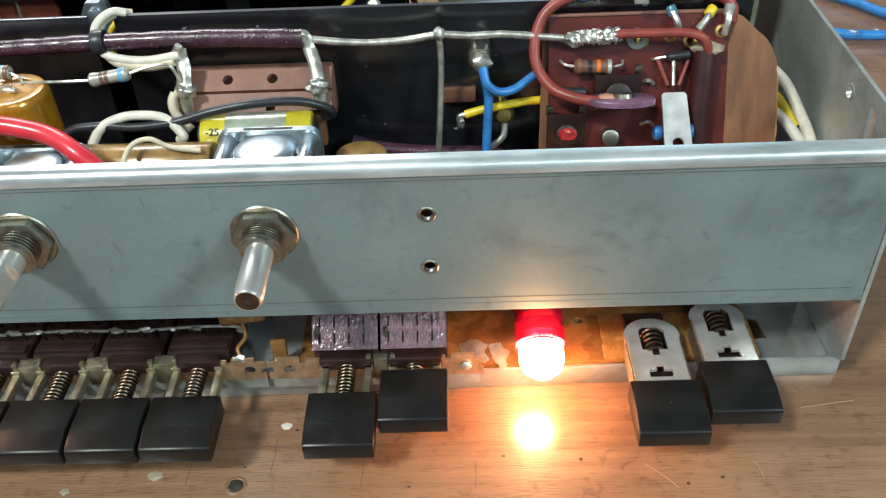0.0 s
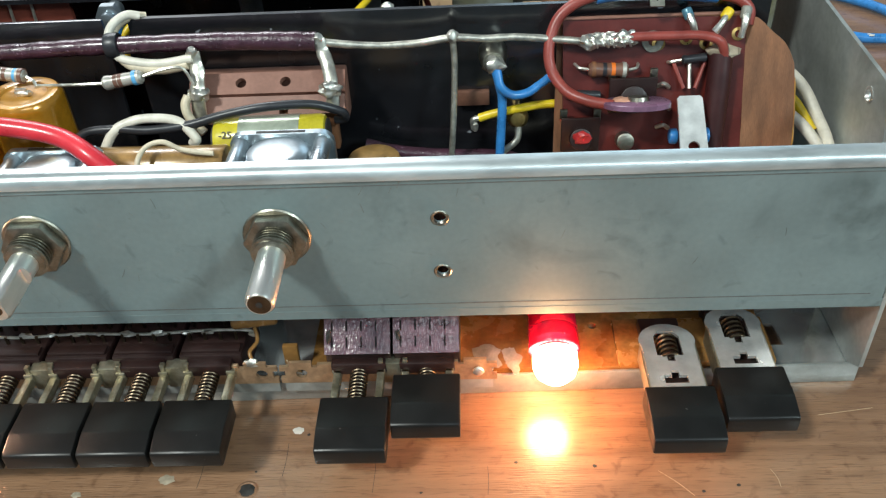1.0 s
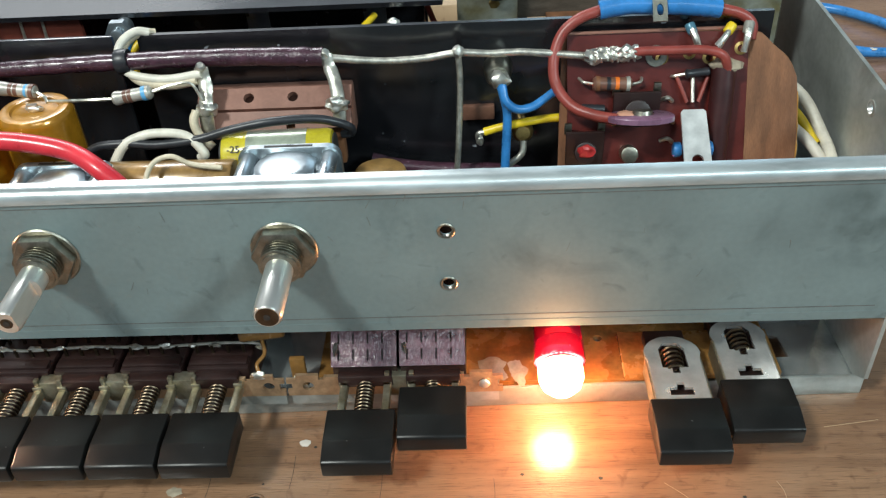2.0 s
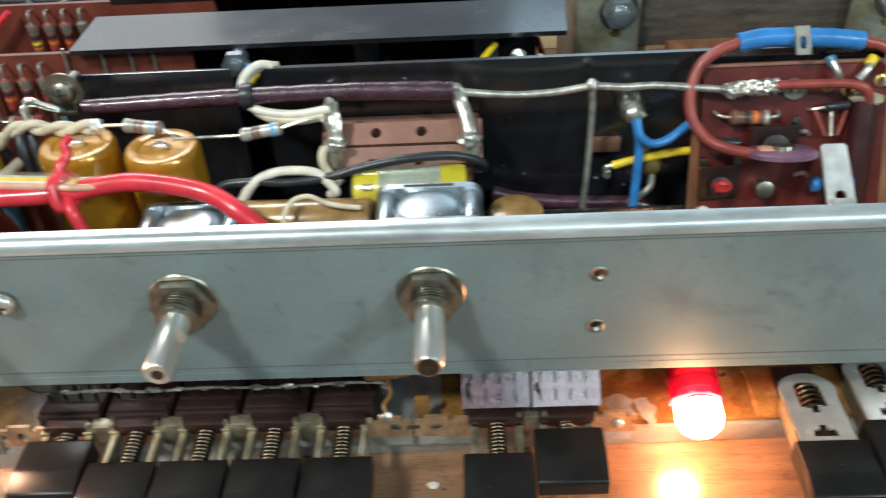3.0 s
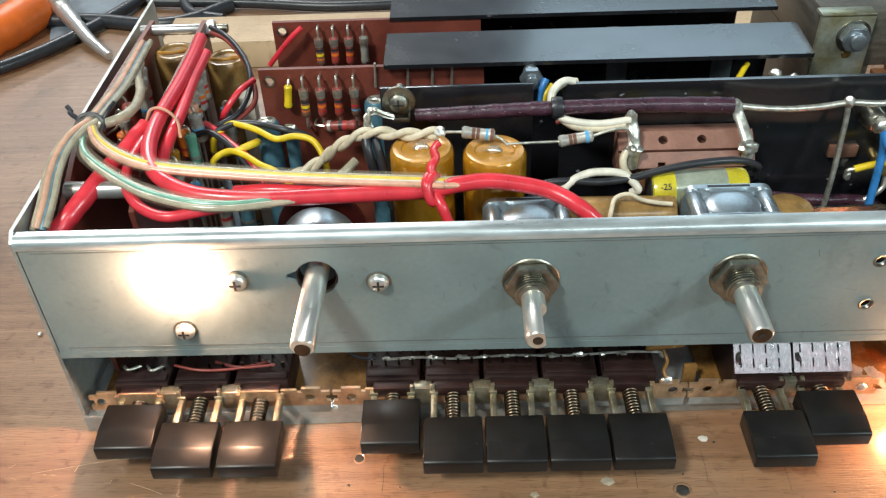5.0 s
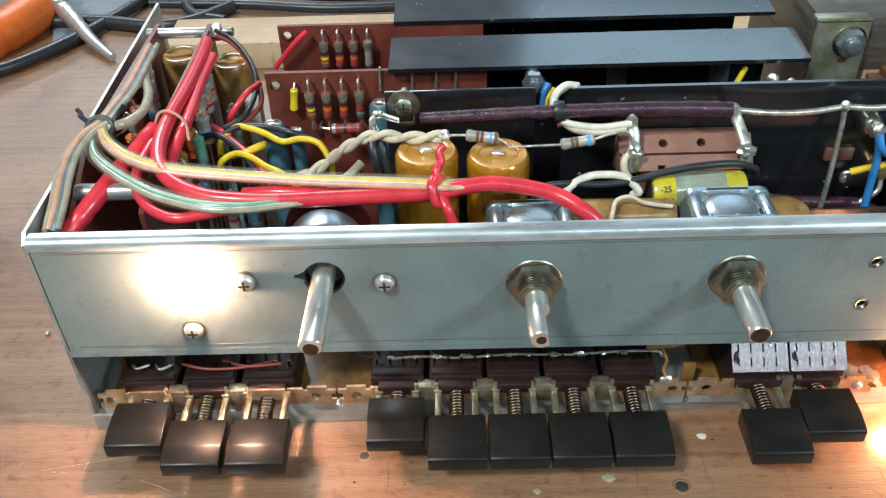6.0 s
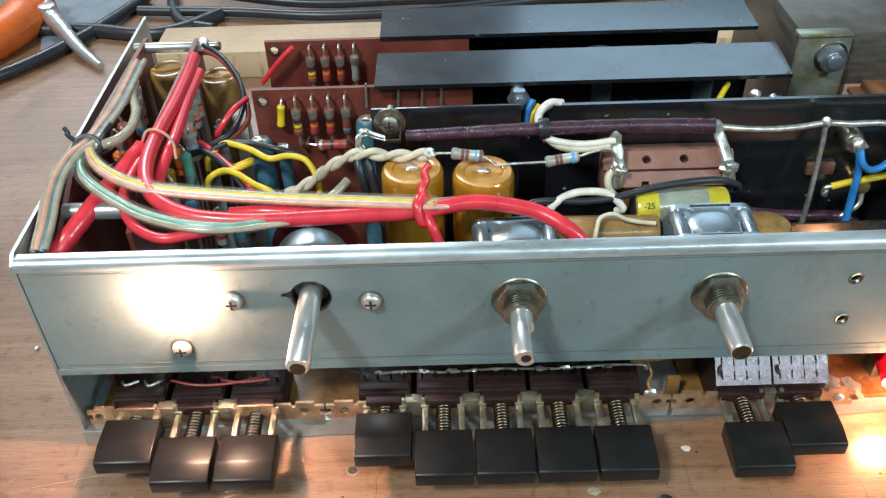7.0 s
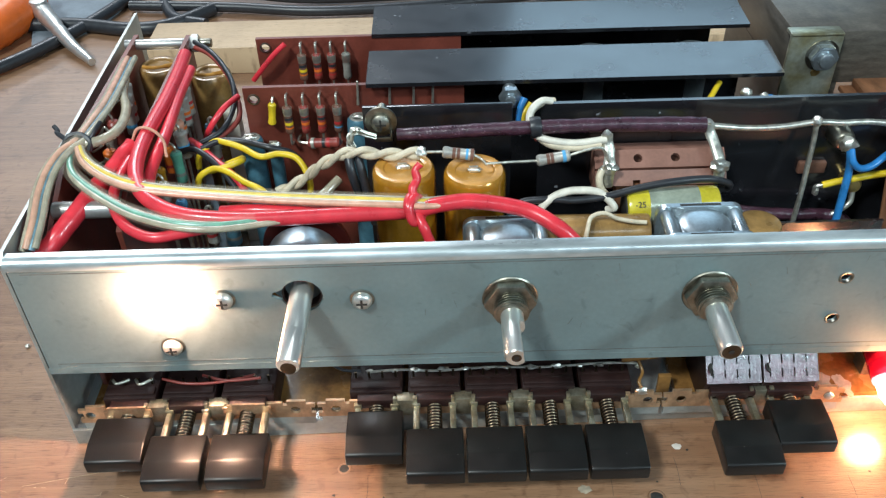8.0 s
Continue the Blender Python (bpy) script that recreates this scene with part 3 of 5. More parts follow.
        part("shoulder", box(px + sx * 7.0 - 1.6, px + sx * 7.0 + 1.6, 8.2, 18, top - 4.6, top - 2.9, 0.5), "can", p)
    return p


potentiometer(POTS[0], True, True)
potentiometer(POTS[1], False, False)

sel = thing("rotary_switch", (82, 0, 45), "rotary switch with a long half-flat steel shaft through a keyed hole", "switch", "panel controls")
shaft = lathe([(0, 0), (3.1, 0), (3.1, 31.4), (2.8, 31.8), (0, 31.8)], (82, 9, 58.2), (80.6, -22.5, 55.0), 28)
file_flat(shaft, (81.0, -8.5, 56.4), (0.12, 0, 0.99), 1.2, 2.4)
part("shaft", shaft, "shaftsteel", sel, "steel shaft with a filed flat")
part("end_face", cyl((80.59, -22.6, 54.4), (80.58, -22.8, 54.4), 2.0, None, 20), "springsteel", sel)
part("can", joined(cyl((81, 9, 57), (81, 19, 57), 10.5, None, 32, 1.0), cyl((81, 19, 57), (81, 21, 57), 6, None, 24, 0.5)), "can", sel)
part("wafer", cyl((81, 22, 57), (81, 23.4, 57), 12.5, None, 32), "pcb2", sel)
part("ring", lathe([(5.0, 0), (5.5, 0.0), (5.5, 3), (5.0, 3)], (82, 1.1, 58), (82, 4, 58), 28), "switch", sel)


def screw(x, z):
    s = thing("screw", (x, 0, z - 3), "pan-head cross-recess steel screw in the grey panel", "screw", "panel screws")
    part("washer", lathe([(1.4, 0), (3.2, 0), (3.3, 0.3), (3.0, 0.5), (1.4, 0.5)], (x, 0, z), (x, -1, z), 24), "nickel", s)
    part("head", lathe([(2.7, 0.4), (2.75, 1.1), (2.35, 1.9), (1.5, 2.35), (0, 2.5)], (x, 0, z), (x, -1, z), 24), "shaftsteel", s)
    # the cross is not cut in; a dark colour gives its shade
    part("recess", joined(box(x - 1.5, x + 1.5, -2.56, -2.2, z - 0.3, z + 0.3), box(x - 0.3, x + 0.3, -2.57, -2.2, z - 1.5, z + 1.5)), "mark", s)


for x, z in ((61, 57.8), (98, 56.6), (44, 40.8)):
    screw(x, z)

# ---- pilot lamps ----
lamp = thing("pilot_lamp", (47.3, -4, 52), "bare lit white pilot bulb in the front panel", "lamp", "pilot lamps")
part("holder", lathe([(0, 4.2), (4.5, 4), (4.66, 1.2), (4.66, 0.0), (0, 0.0)], (45.6, 0, 58.8), (45.6, 1, 58.8), 28), "nickel", lamp)
part("bulb", lathe([(0, 5.6), (1.8, 5.35), (3.3, 4.4), (4.2, 2.8), (4.6, 1.2), (4.7, 0.15), (0, 0.1)], (45.6, 0.0, 58.8), (45.6, -10, 59.0), 28), "bulb_white", lamp, "glowing white bulb")

lamp = thing("pilot_lamp", (253, 6, 7.2), "lit pilot bulb in a red cap between push buttons", "lamp", "pilot lamps")
part("socket", cyl((253, 20, 22.4), (253, 8, 19.0), 5.0, None, 24, 0.4), "nickel", lamp)
part("cap", lathe([(5.4, 12), (6.0, 11.8), (6.1, 6.5), (6.0, 6.2), (6.2, 5.8), (6.3, 1.0), (5.9, 0.3), (5.3, 0), (5.0, 1), (5.0, 11), (5.4, 12)], (253, 0.0, 17.2), (253, 12, 20.6), 30), "redcap", lamp, "translucent red lamp cap")
part("bulb", lathe([(0, 6.2), (2.6, 5.6), (4.6, 4.0), (5.5, 1.6), (5.4, -1), (4.8, -5), (0, -6)], (253, -1.6, 16.6), (253, -14, 13.0), 28), "bulb_warm", lamp, "glowing warm bulb")
part("stem", box(250, 256, 12, 18, 7.2, 17), "nickel", lamp)

# ---- push button switch banks ----


def key_profile(yb):
    return [(yb, 9.6), (yb, 15.2), (yb - 0.4, 15.7), (yb - 9.6, 15.8), (yb - 14.9, 14.5), (yb - 15.3, 13.9), (yb - 15.3, 10.0), (yb - 14.8, 9.5)]


def push_key(bank, x, yb, flat_slider=False):
    cap = part("key_cap", prism(key_profile(yb), x - 8.15, x + 8.15, 0.45), "key", bank, "glossy black plastic key")
    if flat_slider:
        ye = yb + 21.5
        n = 14
        arc = [(x + 7.0 * math.cos(math.pi * k / n), ye - 6 + 6 * math.sin(math.pi * k / n)) for k in range(n + 1)]
        out = [(x - 6.4, yb), (x + 6.4, yb)] + [(x + 6.4, ye - 8)] + arc + [(x - 6.4, ye - 8)]
        win = [(x - 3.2, yb + 10.5), (x - 0.9, yb + 10.5), (x - 0.9, yb + 8.6), (x + 0.9, yb + 8.6), (x + 0.9, yb + 10.5), (x + 3.2, yb + 10.5), (x + 3.2, ye - 4.5), (x + 1.8, ye - 2.6), (x - 1.8, ye - 2.6), (x - 3.2, ye - 4.5)]
        low = [(x - 2.8, yb + 1.4), (x + 2.8, yb + 1.4), (x + 2.8, yb + 3.8), (x + 0.9, yb + 3.8), (x + 0.9, yb + 5.4), (x - 0.9, yb + 5.4), (x - 0.9, yb + 3.8), (x - 2.8, yb + 3.8)]
        part("slider_plate", plate(out, [win, low], 0.8, Matrix.Translation((0, 0, 14.2))), "sliderplate", cap, "bright plated steel slider")
        part("slider_edge", joined(box(x - 6.9, x - 6.1, yb, ye - 7, 9.5, 14.6), box(x + 6.1, x + 6.9, yb, ye - 7, 9.5, 14.6)), "railsteel", cap)
        part("spring", helix((x, yb + 10.2, 13.4), (x, ye - 3.4, 13.4), 2.3, 5, 0.42), "springsteel", cap, "coiled return spring")
        part("guide", box(x - 5.2, x + 5.2, yb + 6, ye + 6, 7.4, 11.6, 0.5), "switch", cap)
        return
    for sx in (-5.4, 5.4):
        part("slider_rail", joined(box(x + sx - 0.9, x + sx + 0.9, yb - 1, 1.5, 11.0, 13.6, 0.25), box(x + sx - 1.2, x + sx + 1.2, -1.4, 0.4, 12.6, 14.6, 0.3)), "railsteel", cap)
    part("spring", helix((x, yb - 0.6, 12.6), (x, 0.6, 12.6), 2.05, 11 if yb < -8 else 5, 0.28), "springsteel", cap, "coiled return spring")
    part("plunger", box(x - 1.5, x + 1.5, yb - 1, 1.5, 11.4, 13.4), "switch", cap)


def switch_body(bank, x, ytop=17.0, pins=True):
    body = joined(box(x - 7.9, x + 7.9, 2.0, 20, 7.0, ytop, 0.5), box(x - 5.6, x + 5.6, -0.9, 2.4, 12.6, 16.2, 0.5), box(x - 7.4, x + 7.4, 3.0, 6.0, ytop - 0.4, ytop + 0.8, 0.3))
    b = part("switch_body", body, "switch", bank, "dark maroon moulded switch body")
    if pins:
        for row, y in enumerate((7.5, 12.5)):
            for k in range(4):
                part("pin", box(x - 6.2 + k * 4 - 0.35, x - 6.2 + k * 4 + 0.35, y, y + 0.5, ytop - 1, ytop + 2.4), "springsteel", b)
    return b


def bank_bracket(bank, x0, x1, ears):
    half = [(0, 8.8), (0, 10.6), (1.3, 10.6), (1.3, 13.0), (0, 13.0), (0, 14.4), (2.6, 14.4), (2.6, 15.8), (8.2, 15.8), (8.2, 14.2), (9.6, 14.2), (9.6, 15.2)]
    outline = [(x0 + u, z) for u, z in half] + [(x1 - u, z) for u, z in reversed(half)]
    part("bracket", plate(outline, [circle(e, 12.0, 1.5, 16) for e in ears], 0.9, Matrix.Translation((0, 0.0, 0)) @ FRONT), "copper", bank, "coppery steel mounting bracket")


def tabs(bank, xs):
    for x in xs:
        part("tab", joined(box(x - 2.6, x + 2.6, -0.8, -0.1, 9.0, 15.6, 0.2), box(x - 2.6, x + 2.6, -0.8, 2.6, 15.2, 15.8, 0.2), box(x - 3.6, x - 2.4, -1.0, 0.4, 14.6, 16.8, 0.2), box(x + 2.4, x + 3.6, -1.0, 0.4, 14.6, 16.8, 0.2)), "railsteel", bank)


b1 = thing("push_button_bank", (42, 0, 4.6), "three black push-button switches with springs on a coppery bracket", "push buttons", "push-button banks")
bank_bracket(b1, 9.5, 80.3, (12.9, 74.4))
for x, yb in ((25, -4), (42.6, -11), (60.4, -11)):
    switch_body(b1, x)
    if x != 42.6:
        part("front_plate", plate([(x - 7, 12.6), (x + 7, 12.6), (x + 7, 15.6), (x + 5.6, 15.6), (x + 5.6, 16.8), (x - 5.6, 16.8), (x - 5.6, 15.6), (x - 7, 15.6)], [], 0.6, Matrix.Translation((0, -1.6, 0)) @ FRONT), "copper", b1, "coppery plate across the switch front")
    push_key(b1, x, yb)
tabs(b1, (33.6, 51.4))
part("foot", box(10, 80, 0.2, 1.0, 5.6, 8.8), "side", b1)
b2 = thing("push_button_bank", (132, 0, 4.6), "five black push-button switches with springs on a coppery bracket", "push buttons", "push-button banks")
bank_bracket(b2, 81.2, 184.2, (86.6, 180.2))
KX = (98.8, 116.2, 133.3, 150.4, 167.5)
for k, x in enumerate(KX):
    switch_body(b2, x)
    push_key(b2, x, -4 if k == 0 else -11)
tabs(b2, [(a + b) / 2 for a, b in zip(KX, KX[1:])])
part("foot", box(82, 184, 0.2, 1.0, 5.6, 8.8), "side", b2)
b3 = thing("push_button_bank", (212, 0, 4.6), "two black push-button switches with springs on a coppery bracket", "push buttons", "push-button banks")
bank_bracket(b3, 184.8, 239, (190.2, 234.4))
for x, yb in ((204.9, -11), (221.8, -4)):
    push_key(b3, x, yb)
    body = part("switch_body", joined(prism([(1.0, 7.0), (1.0, 18.2), (8.6, 25.8), (20, 25.8), (20, 7.0)], x - 8.0, x + 8.0), box(x - 6.8, x + 6.8, -1.4, 1.2, 12.6, 16.2, 0.6)), "switch", b3, "dark maroon moulded switch body")
    slits = [[(x - 6.2 + k * 3.6 - 0.22, y), (x - 6.2 + k * 3.6 + 0.22, y), (x - 6.2 + k * 3.6 + 0.22, y + 2.6), (x - 6.2 + k * 3.6 - 0.22, y + 2.6)] for k in range(4) for y in (1.6, 5.6)]
    part("top_cover", plate([(x - 8.1, 0), (x + 8.1, 0), (x + 8.1, 11), (x - 8.1, 11)], slits, 0.6, Matrix.Translation((0, 0.1, 18.4)) @ Matrix.Rotation(radians(45), 4, "X")), "label", body, "glossy slotted cover")
    part("burr", blob((x - 6.9, 3.4, 22.0), 0.8, int(x), (0.8, 3.0, 1.4), 0.8), "mark", body)
part("foot", box(185.5, 238, 0.2, 1.0, 5.6, 8.8), "side", b3)
tabs(b3, (213.4,))
part("rivet", blob((234.4, -0.5, 12.2), 1.5, 4, (1, 0.5, 1), 0.2), "chrome", b3)
b4 = thing("push_button_bank", (291, 4, 4.6), "two black push buttons on bright steel sliders with springs", "push buttons", "push-button banks")
push_key(b4, 281.4, -9.6, True)
push_key(b4, 299.0, -3.8, True)
part("base_rail", box(270, 309, 4, 20, 7.4, 9.4, 0.3), "amber", b4)

# solder bus along the five-key bank and wiring below the panel
bus = thing("solder_bus_wire", (136, 9, 17), "tinned bus wire soldered along the switch pins", "wire")
part("wire", tube([(96, 8, 19), (106, 8.5, 19.2), (118, 8, 18.9), (133, 8.6, 19.2), (150, 8.2, 19.0), (166, 8.8, 19.3), (176.5, 8.4, 19.4), (178, 7.6, 18.2), (177, 7, 19.6)], 0.4, 8), "tinned", bus)
rng = random.Random(4)
for k in range(11):
    x = 97.5 + k * 6.9 + rng.uniform(-1, 1)
    part("solder_joint", blob((x, 8.3, 19.2), rng.uniform(0.7, 1.15), k, (1.7, 0.7, 0.7), 0.7), "solder", bus)
single("wax_resistor", joined(cyl((172.5, 9.5, 21.5), (184, 10, 22.6), 2.2, None, 14, 0.7), tube([(178, 9, 20), (179, 6, 18), (177.5, 3, 17.2), (178.2, 1.2, 15.8)], 0.5)), "amber", "waxy amber resistor with bent lead above the switches", "resistor")
single("solder_blob", blob((178.2, 0.6, 15.6), 1.7, 8, (1.1, 0.6, 0.7), 0.6), "solder", "dull solder blob on the coppery bracket", "solder")
for k, (pts, col) in enumerate((([(34, 8, 18), (42, 6, 17.8), (52, 6.5, 17.6), (62, 8.5, 18.2)], "red"), ([(46, 9, 18), (54, 6.8, 17.8), (64, 7, 18.4)], "red"), ([(26, 8, 18), (28, 5.5, 18.6), (31, 8, 18)], "tinned"), ([(19, 8, 18), (21, 6, 18.6), (24, 8, 18)], "tinned"), ([(82, 12, 22), (88, 9, 19), (94, 9, 18)], "blackpvc"))):
    single("hookup_wire", tube([(x, y, z + 0.6) for x, y, z in pts], 0.45), "redbrown" if col == "red" else col, {"red": "red insulated", "tinned": "bare tinned", "blackpvc": "black insulated"}[col] + " hook-up wire over the switch bodies", "wire", "wires below the panel")
single("circuit_board", plate([(191, 5), (309, 5), (309, 26.5), (191, 26.5)], [circle(243, 9, 1.0), circle(265, 20, 1.2)], 1.6, Matrix.Translation((0, 0, 5.6))), "amber", "translucent amber circuit board on the steel tray", "circuit board")
single("circuit_board", box(10, 164, 6, 60, 5.6, 7.0), "amber", "translucent amber circuit board on the steel tray", "circuit board")
single("label_strip", box(184.6, 188.4, 6.5, 8, 5.6, 15, 0.2), "amber", "small amber insulating strip beside the push buttons", "strip")
single("flux_residue", blob((237, 9, 7.3), 3.0, 5, (1, 1.6, 0.05), 0.9, 3), "grey", "tarnished tin patch on the amber board", "residue")
single("flux_residue", blob((243, 8, 7.3), 2.0, 9, (1, 1.8, 0.05), 0.9, 3), "grey", "tarnished tin patch on the amber board", "residue")

# ---- inside: dividers, heat sinks, boards ----
single("divider_plate", plate([(150, 5.6), (307, 5.6), (307, 84.6), (150, 84.6)], [circle(240, 72.5, 3.2)], 1.4, Matrix.Translation((0, 51.4, 0)) @ FRONT), "black", "upright black lacquered steel divider plate in the chassis", "plate")
single("divider_plate", box(97, 142, 55, 56.4, 5.6, 83, 0.25), "black", "short upright black lacquered plate in the chassis", "plate")


def heat_sink(x0, x1, y0, y1, z, skew):
    h = thing("heat_sink", ((x0 + x1) / 2, y1, 5.6), "black lacquered angle heat sink plate above the boards", "heat sink", "heat sinks")
    part("top_plate", plate([(x0, y0), (x1, y0), (x1 + skew, y1), (x0, y1)], [], 1.3, Matrix.Translation((0, 0, z - 1.3))), "black", h)
    part("web", box(x0 + 4, x1 - 6, y1 - 1.4, y1, 5.6, z - 1.3), "black", h)


heat_sink(97.7, 226.2, 66.4, 88.6, 84.6, 1.5)
heat_sink(98, 225.2, 99.5, 122, 85.2, 1.0)


def resistor(a, b, r, body, bands, leads=(), label="", group="resistors", leadmat="tinned", lr=0.4):
    a, b = Vector(a), Vector(b)
    t = thing("resistor", (a + b) / 2, label, "resistor", group)
    L = (b - a).length
    prof = [(0, 0), (r * 0.75, 0), (r * 1.06, L * 0.06), (r * 1.06, L * 0.16), (r * 0.96, L * 0.22), (r * 0.96, L * 0.78), (r * 1.06, L * 0.84), (r * 1.06, L * 0.94), (r * 0.75, L), (0, L)]
    part("body", lathe(prof, a, b, 16), body, t)
    for f, col in bands:
        p, q = a.lerp(b, f - 0.05), a.lerp(b, f + 0.05)
        rr = r * (1.1 if f < 0.2 or f > 0.8 else 1.0)
        part("colour_band", cyl(p, q, rr, None, 16), col, t)
    for pts in leads:
        part("lead", tube(pts, lr, 6), leadmat, t)
    return t


def board(name, x0, x1, y, z1, hole, label):
    b = thing(name, ((x0 + x1) / 2, y, 5.6), label, "circuit board", "upright boards")
    part("board", plate([(x0, 5.6), (x1, 5.6), (x1, z1), (x0, z1)], [circle(hole[0], hole[1], 1.5, 18)], 1.5, Matrix.Translation((0, y, 0)) @ FRONT), "pcb", b)
    part("eyelet", lathe([(1.4, 0), (1.9, 0), (1.95, 0.2), (1.4, 0.3)], (hole[0], y, hole[1]), (hole[0], y - 1, hole[1]), 18), "nickel", b)
    return b


board("circuit_board", 58.8, 128, 70, 82.4, (61.8, 78.4), "upright red-brown phenolic circuit board with a row of resistors")
board("circuit_board", 58.8, 128, 100, 84.4, (61.8, 81.2), "upright red-brown phenolic circuit board with a row of resistors")
ROW = (("blackpvc", "yellow", "orange"), ("blackpvc", "orange", "redband"), ("blackpvc", "orange", "redband"), ("resbrown", "redband", "lightblue"))
for k in range(4):
    for y, x0, dx, zt in ((67.0, 72.4, 5.2, 77.4), (97.2, 74.0, 5.0, 80.0)):
        x = x0 + k * dx
        plain = y > 90 and k == 3
        bands = [(0.72, "tinned"), (0.81, "tinned"), (0.9, "tinned")] + ([(0.5, "grey")] if plain else list(zip((0.20, 0.38, 0.56), reversed(ROW[k]))))
        resistor((x, y, zt - 9.6), (x, y, zt), 1.35, "grey" if plain else ("resbrown", "redbrown", "redbrown", "resbrown")[k], bands,
                 [[(x, y, zt), (x, y, zt + 2.4), (x, y + 0.8, zt + 3.2), (x, y + 3.0, zt + 2.8)], [(x, y, zt - 9.6), (x, y, zt - 14), (x, y + 3.0, zt - 15)]],
                 "small striped carbon resistor standing beside the red-brown board")
resistor((66.8, 68, 70.5), (67.8, 68, 78), 1.2, "yellow", [], [[(67.8, 68, 78), (68, 69, 79.4), (68, 70.2, 79)]], "small yellow resistor on the red-brown board")
resistor((79, 60, 68), (89, 58.5, 69), 1.6, "redbrown", [(0.15, "silverpaint"), (0.5, "blackpvc"), (0.65, "redband")], [[(79, 60, 68), (76, 61, 68), (75, 66, 66), (75, 70, 65)]], "red resistor lying between wires")
for x in (94.5, 104.5, 112, 118):
    single("pin", cyl((x, 69.2, 76), (x + 0.4, 69, 84.2), 0.45, 0.35, 8), "tinned", "bare wire end standing from the board edge", "wire end", "wire ends")


def electrolytic(x, y, r, z0, z1, body, rim, label):
    c = thing("capacitor", (x, y, z0), label, "capacitor", "can capacitors")
    h = z1 - z0
    part("can", lathe([(0, 0), (r - 0.6, 0), (r, 0.6), (r, h - 2.2), (r - 0.25, h - 1.0), (r - 0.9, h - 0.2)], (x, y, z0), (x, y, z1), 36), body, c)
    part("rim", lathe([(r - 0.9, h - 0.22), (r - 1.7, h), (r * 0.64, h - 0.3), (r * 0.6, h - 1.0)], (x, y, z0), (x, y, z1), 36), rim, c)
    part("seal", lathe([(r * 0.62, h - 0.9), (r * 0.3, h - 1.1), (0, h - 1.1)], (x, y, z0), (x, y, z1), 28), {"gold": "goldrim", "brownfilm": "brownfilm"}.get(body, "grey"), c)
    if body == "brownfilm":
        part("film_fold", tube([(x - r * 0.7, y - r * 0.3, z1 + 0.1), (x, y - r * 0.5, z1 + 0.5), (x + r * 0.7, y - r * 0.1, z1)], 0.7, 8, 6, 0.4), "goldrim", c, "creased end of the amber film")
        return c
    part("terminal", joined(blob((x, y, z1 - 0.4), 1.4, int(x), (1.6, 0.7, 0.7), 0.4), box(x - 1.6, x + 1.0, y - 0.4, y + 0.4, z1 - 1.6, z1 + 0.9, 0.15)), "solder", c)
    return c


electrolytic(109.5, 31.6, 8.9, 5.6, 77.6, "gold", "goldrim", "gold-wrapped can capacitor standing on end")
electrolytic(129.5, 30.6, 8.8, 5.6, 76.6, "gold", "goldrim", "gold-wrapped can capacitor standing on end")
electrolytic(60.2, 64.4, 3.7, 7.0, 68.2, "bluecan", "grey", "blue-grey electrolytic capacitor by the red-brown board")
electrolytic(67.6, 63.0, 2.1, 7.0, 66.4, "bluecan", "grey", "thin blue electrolytic capacitor by the red-brown board")
electrolytic(20.6, 111.5, 7.4, 5.6, 70.5, "brownfilm", "brownfilm", "amber film-wrapped capacitor between side boards")
electrolytic(40.6, 103.0, 7.2, 5.6, 71.5, "brownfilm", "brownfilm", "amber film-wrapped capacitor beside the side board")
electrolytic(94.8, 64.6, 3.8, 7.0, 74.5, "bluecan", "grey", "blue-grey capacitor beside the short black plate")
single("white_block", box(45.4, 50.6, 90, 96, 5.6, 62.5, 0.8), "white", "small white plastic block between boards", "block")
for x in (172, 206):
    c = thing("transistor", (x, 94, 5.6), "round silver metal-can transistor between black heat sinks", "transistor", "metal-can transistors")
    part("can", lathe([(0, 79.6), (6.5, 79.4), (7.4, 78.6), (7.6, 77), (7.6, 40), (0, 40)], (x, 94, 0), (x, 94, 10), 30), "can", c)
    part("stem", cyl((x, 94, 5.6), (x, 94, 40), 5, None, 20), "black", c)

# side boards with standoffs
for k, (x, y0, y1, z) in enumerate(((10.6, 17, 122, 77), (30.4, 17, 118, 78.2))):
    b = thing("side_board", (x, (y0 + y1) / 2, 5.6), "upright red-brown circuit board along the chassis side", "circuit board", "side boards")
    part("board", plate([(y0, 5.6), (y1, 5.6), (y1, z), (y0 + 22, z), (y0, z - 10)], [circle(y1 - 3, z - 3, 1.3, 14)], 1.5, Matrix.Translation((x, 0, 0)) @ YZ), "pcb", b)
so = thing("standoff", (22, 118, 72), "plated steel spacer bolt between the side boards", "standoff", "standoffs")
part("rod", cyl((8, 118, 75), (31, 118, 75), 1.9, None, 18, 0.3), "chrome", so)
nut = cyl((31.9, 118, 75), (34.5, 118, 75), 3.3, None, 6)
bmesh.ops.bevel(nut, geom=nut.edges[:], offset=0.3, segments=2, affect="EDGES")
part("nut", nut, "chrome", so)
part("bolt_end", cyl((34.5, 118, 75), (39, 118, 75), 1.6, None, 14, 0.3), "nickel", so)
so = thing("standoff", (22, 24, 69), "plated steel spacer bolt between the side boards", "standoff", "standoffs")
part("rod", cyl((12, 24, 71.0), (30.4, 24, 71.0), 2.5, None, 20, 0.3), "chrome", so)
rng = random.Random(11)
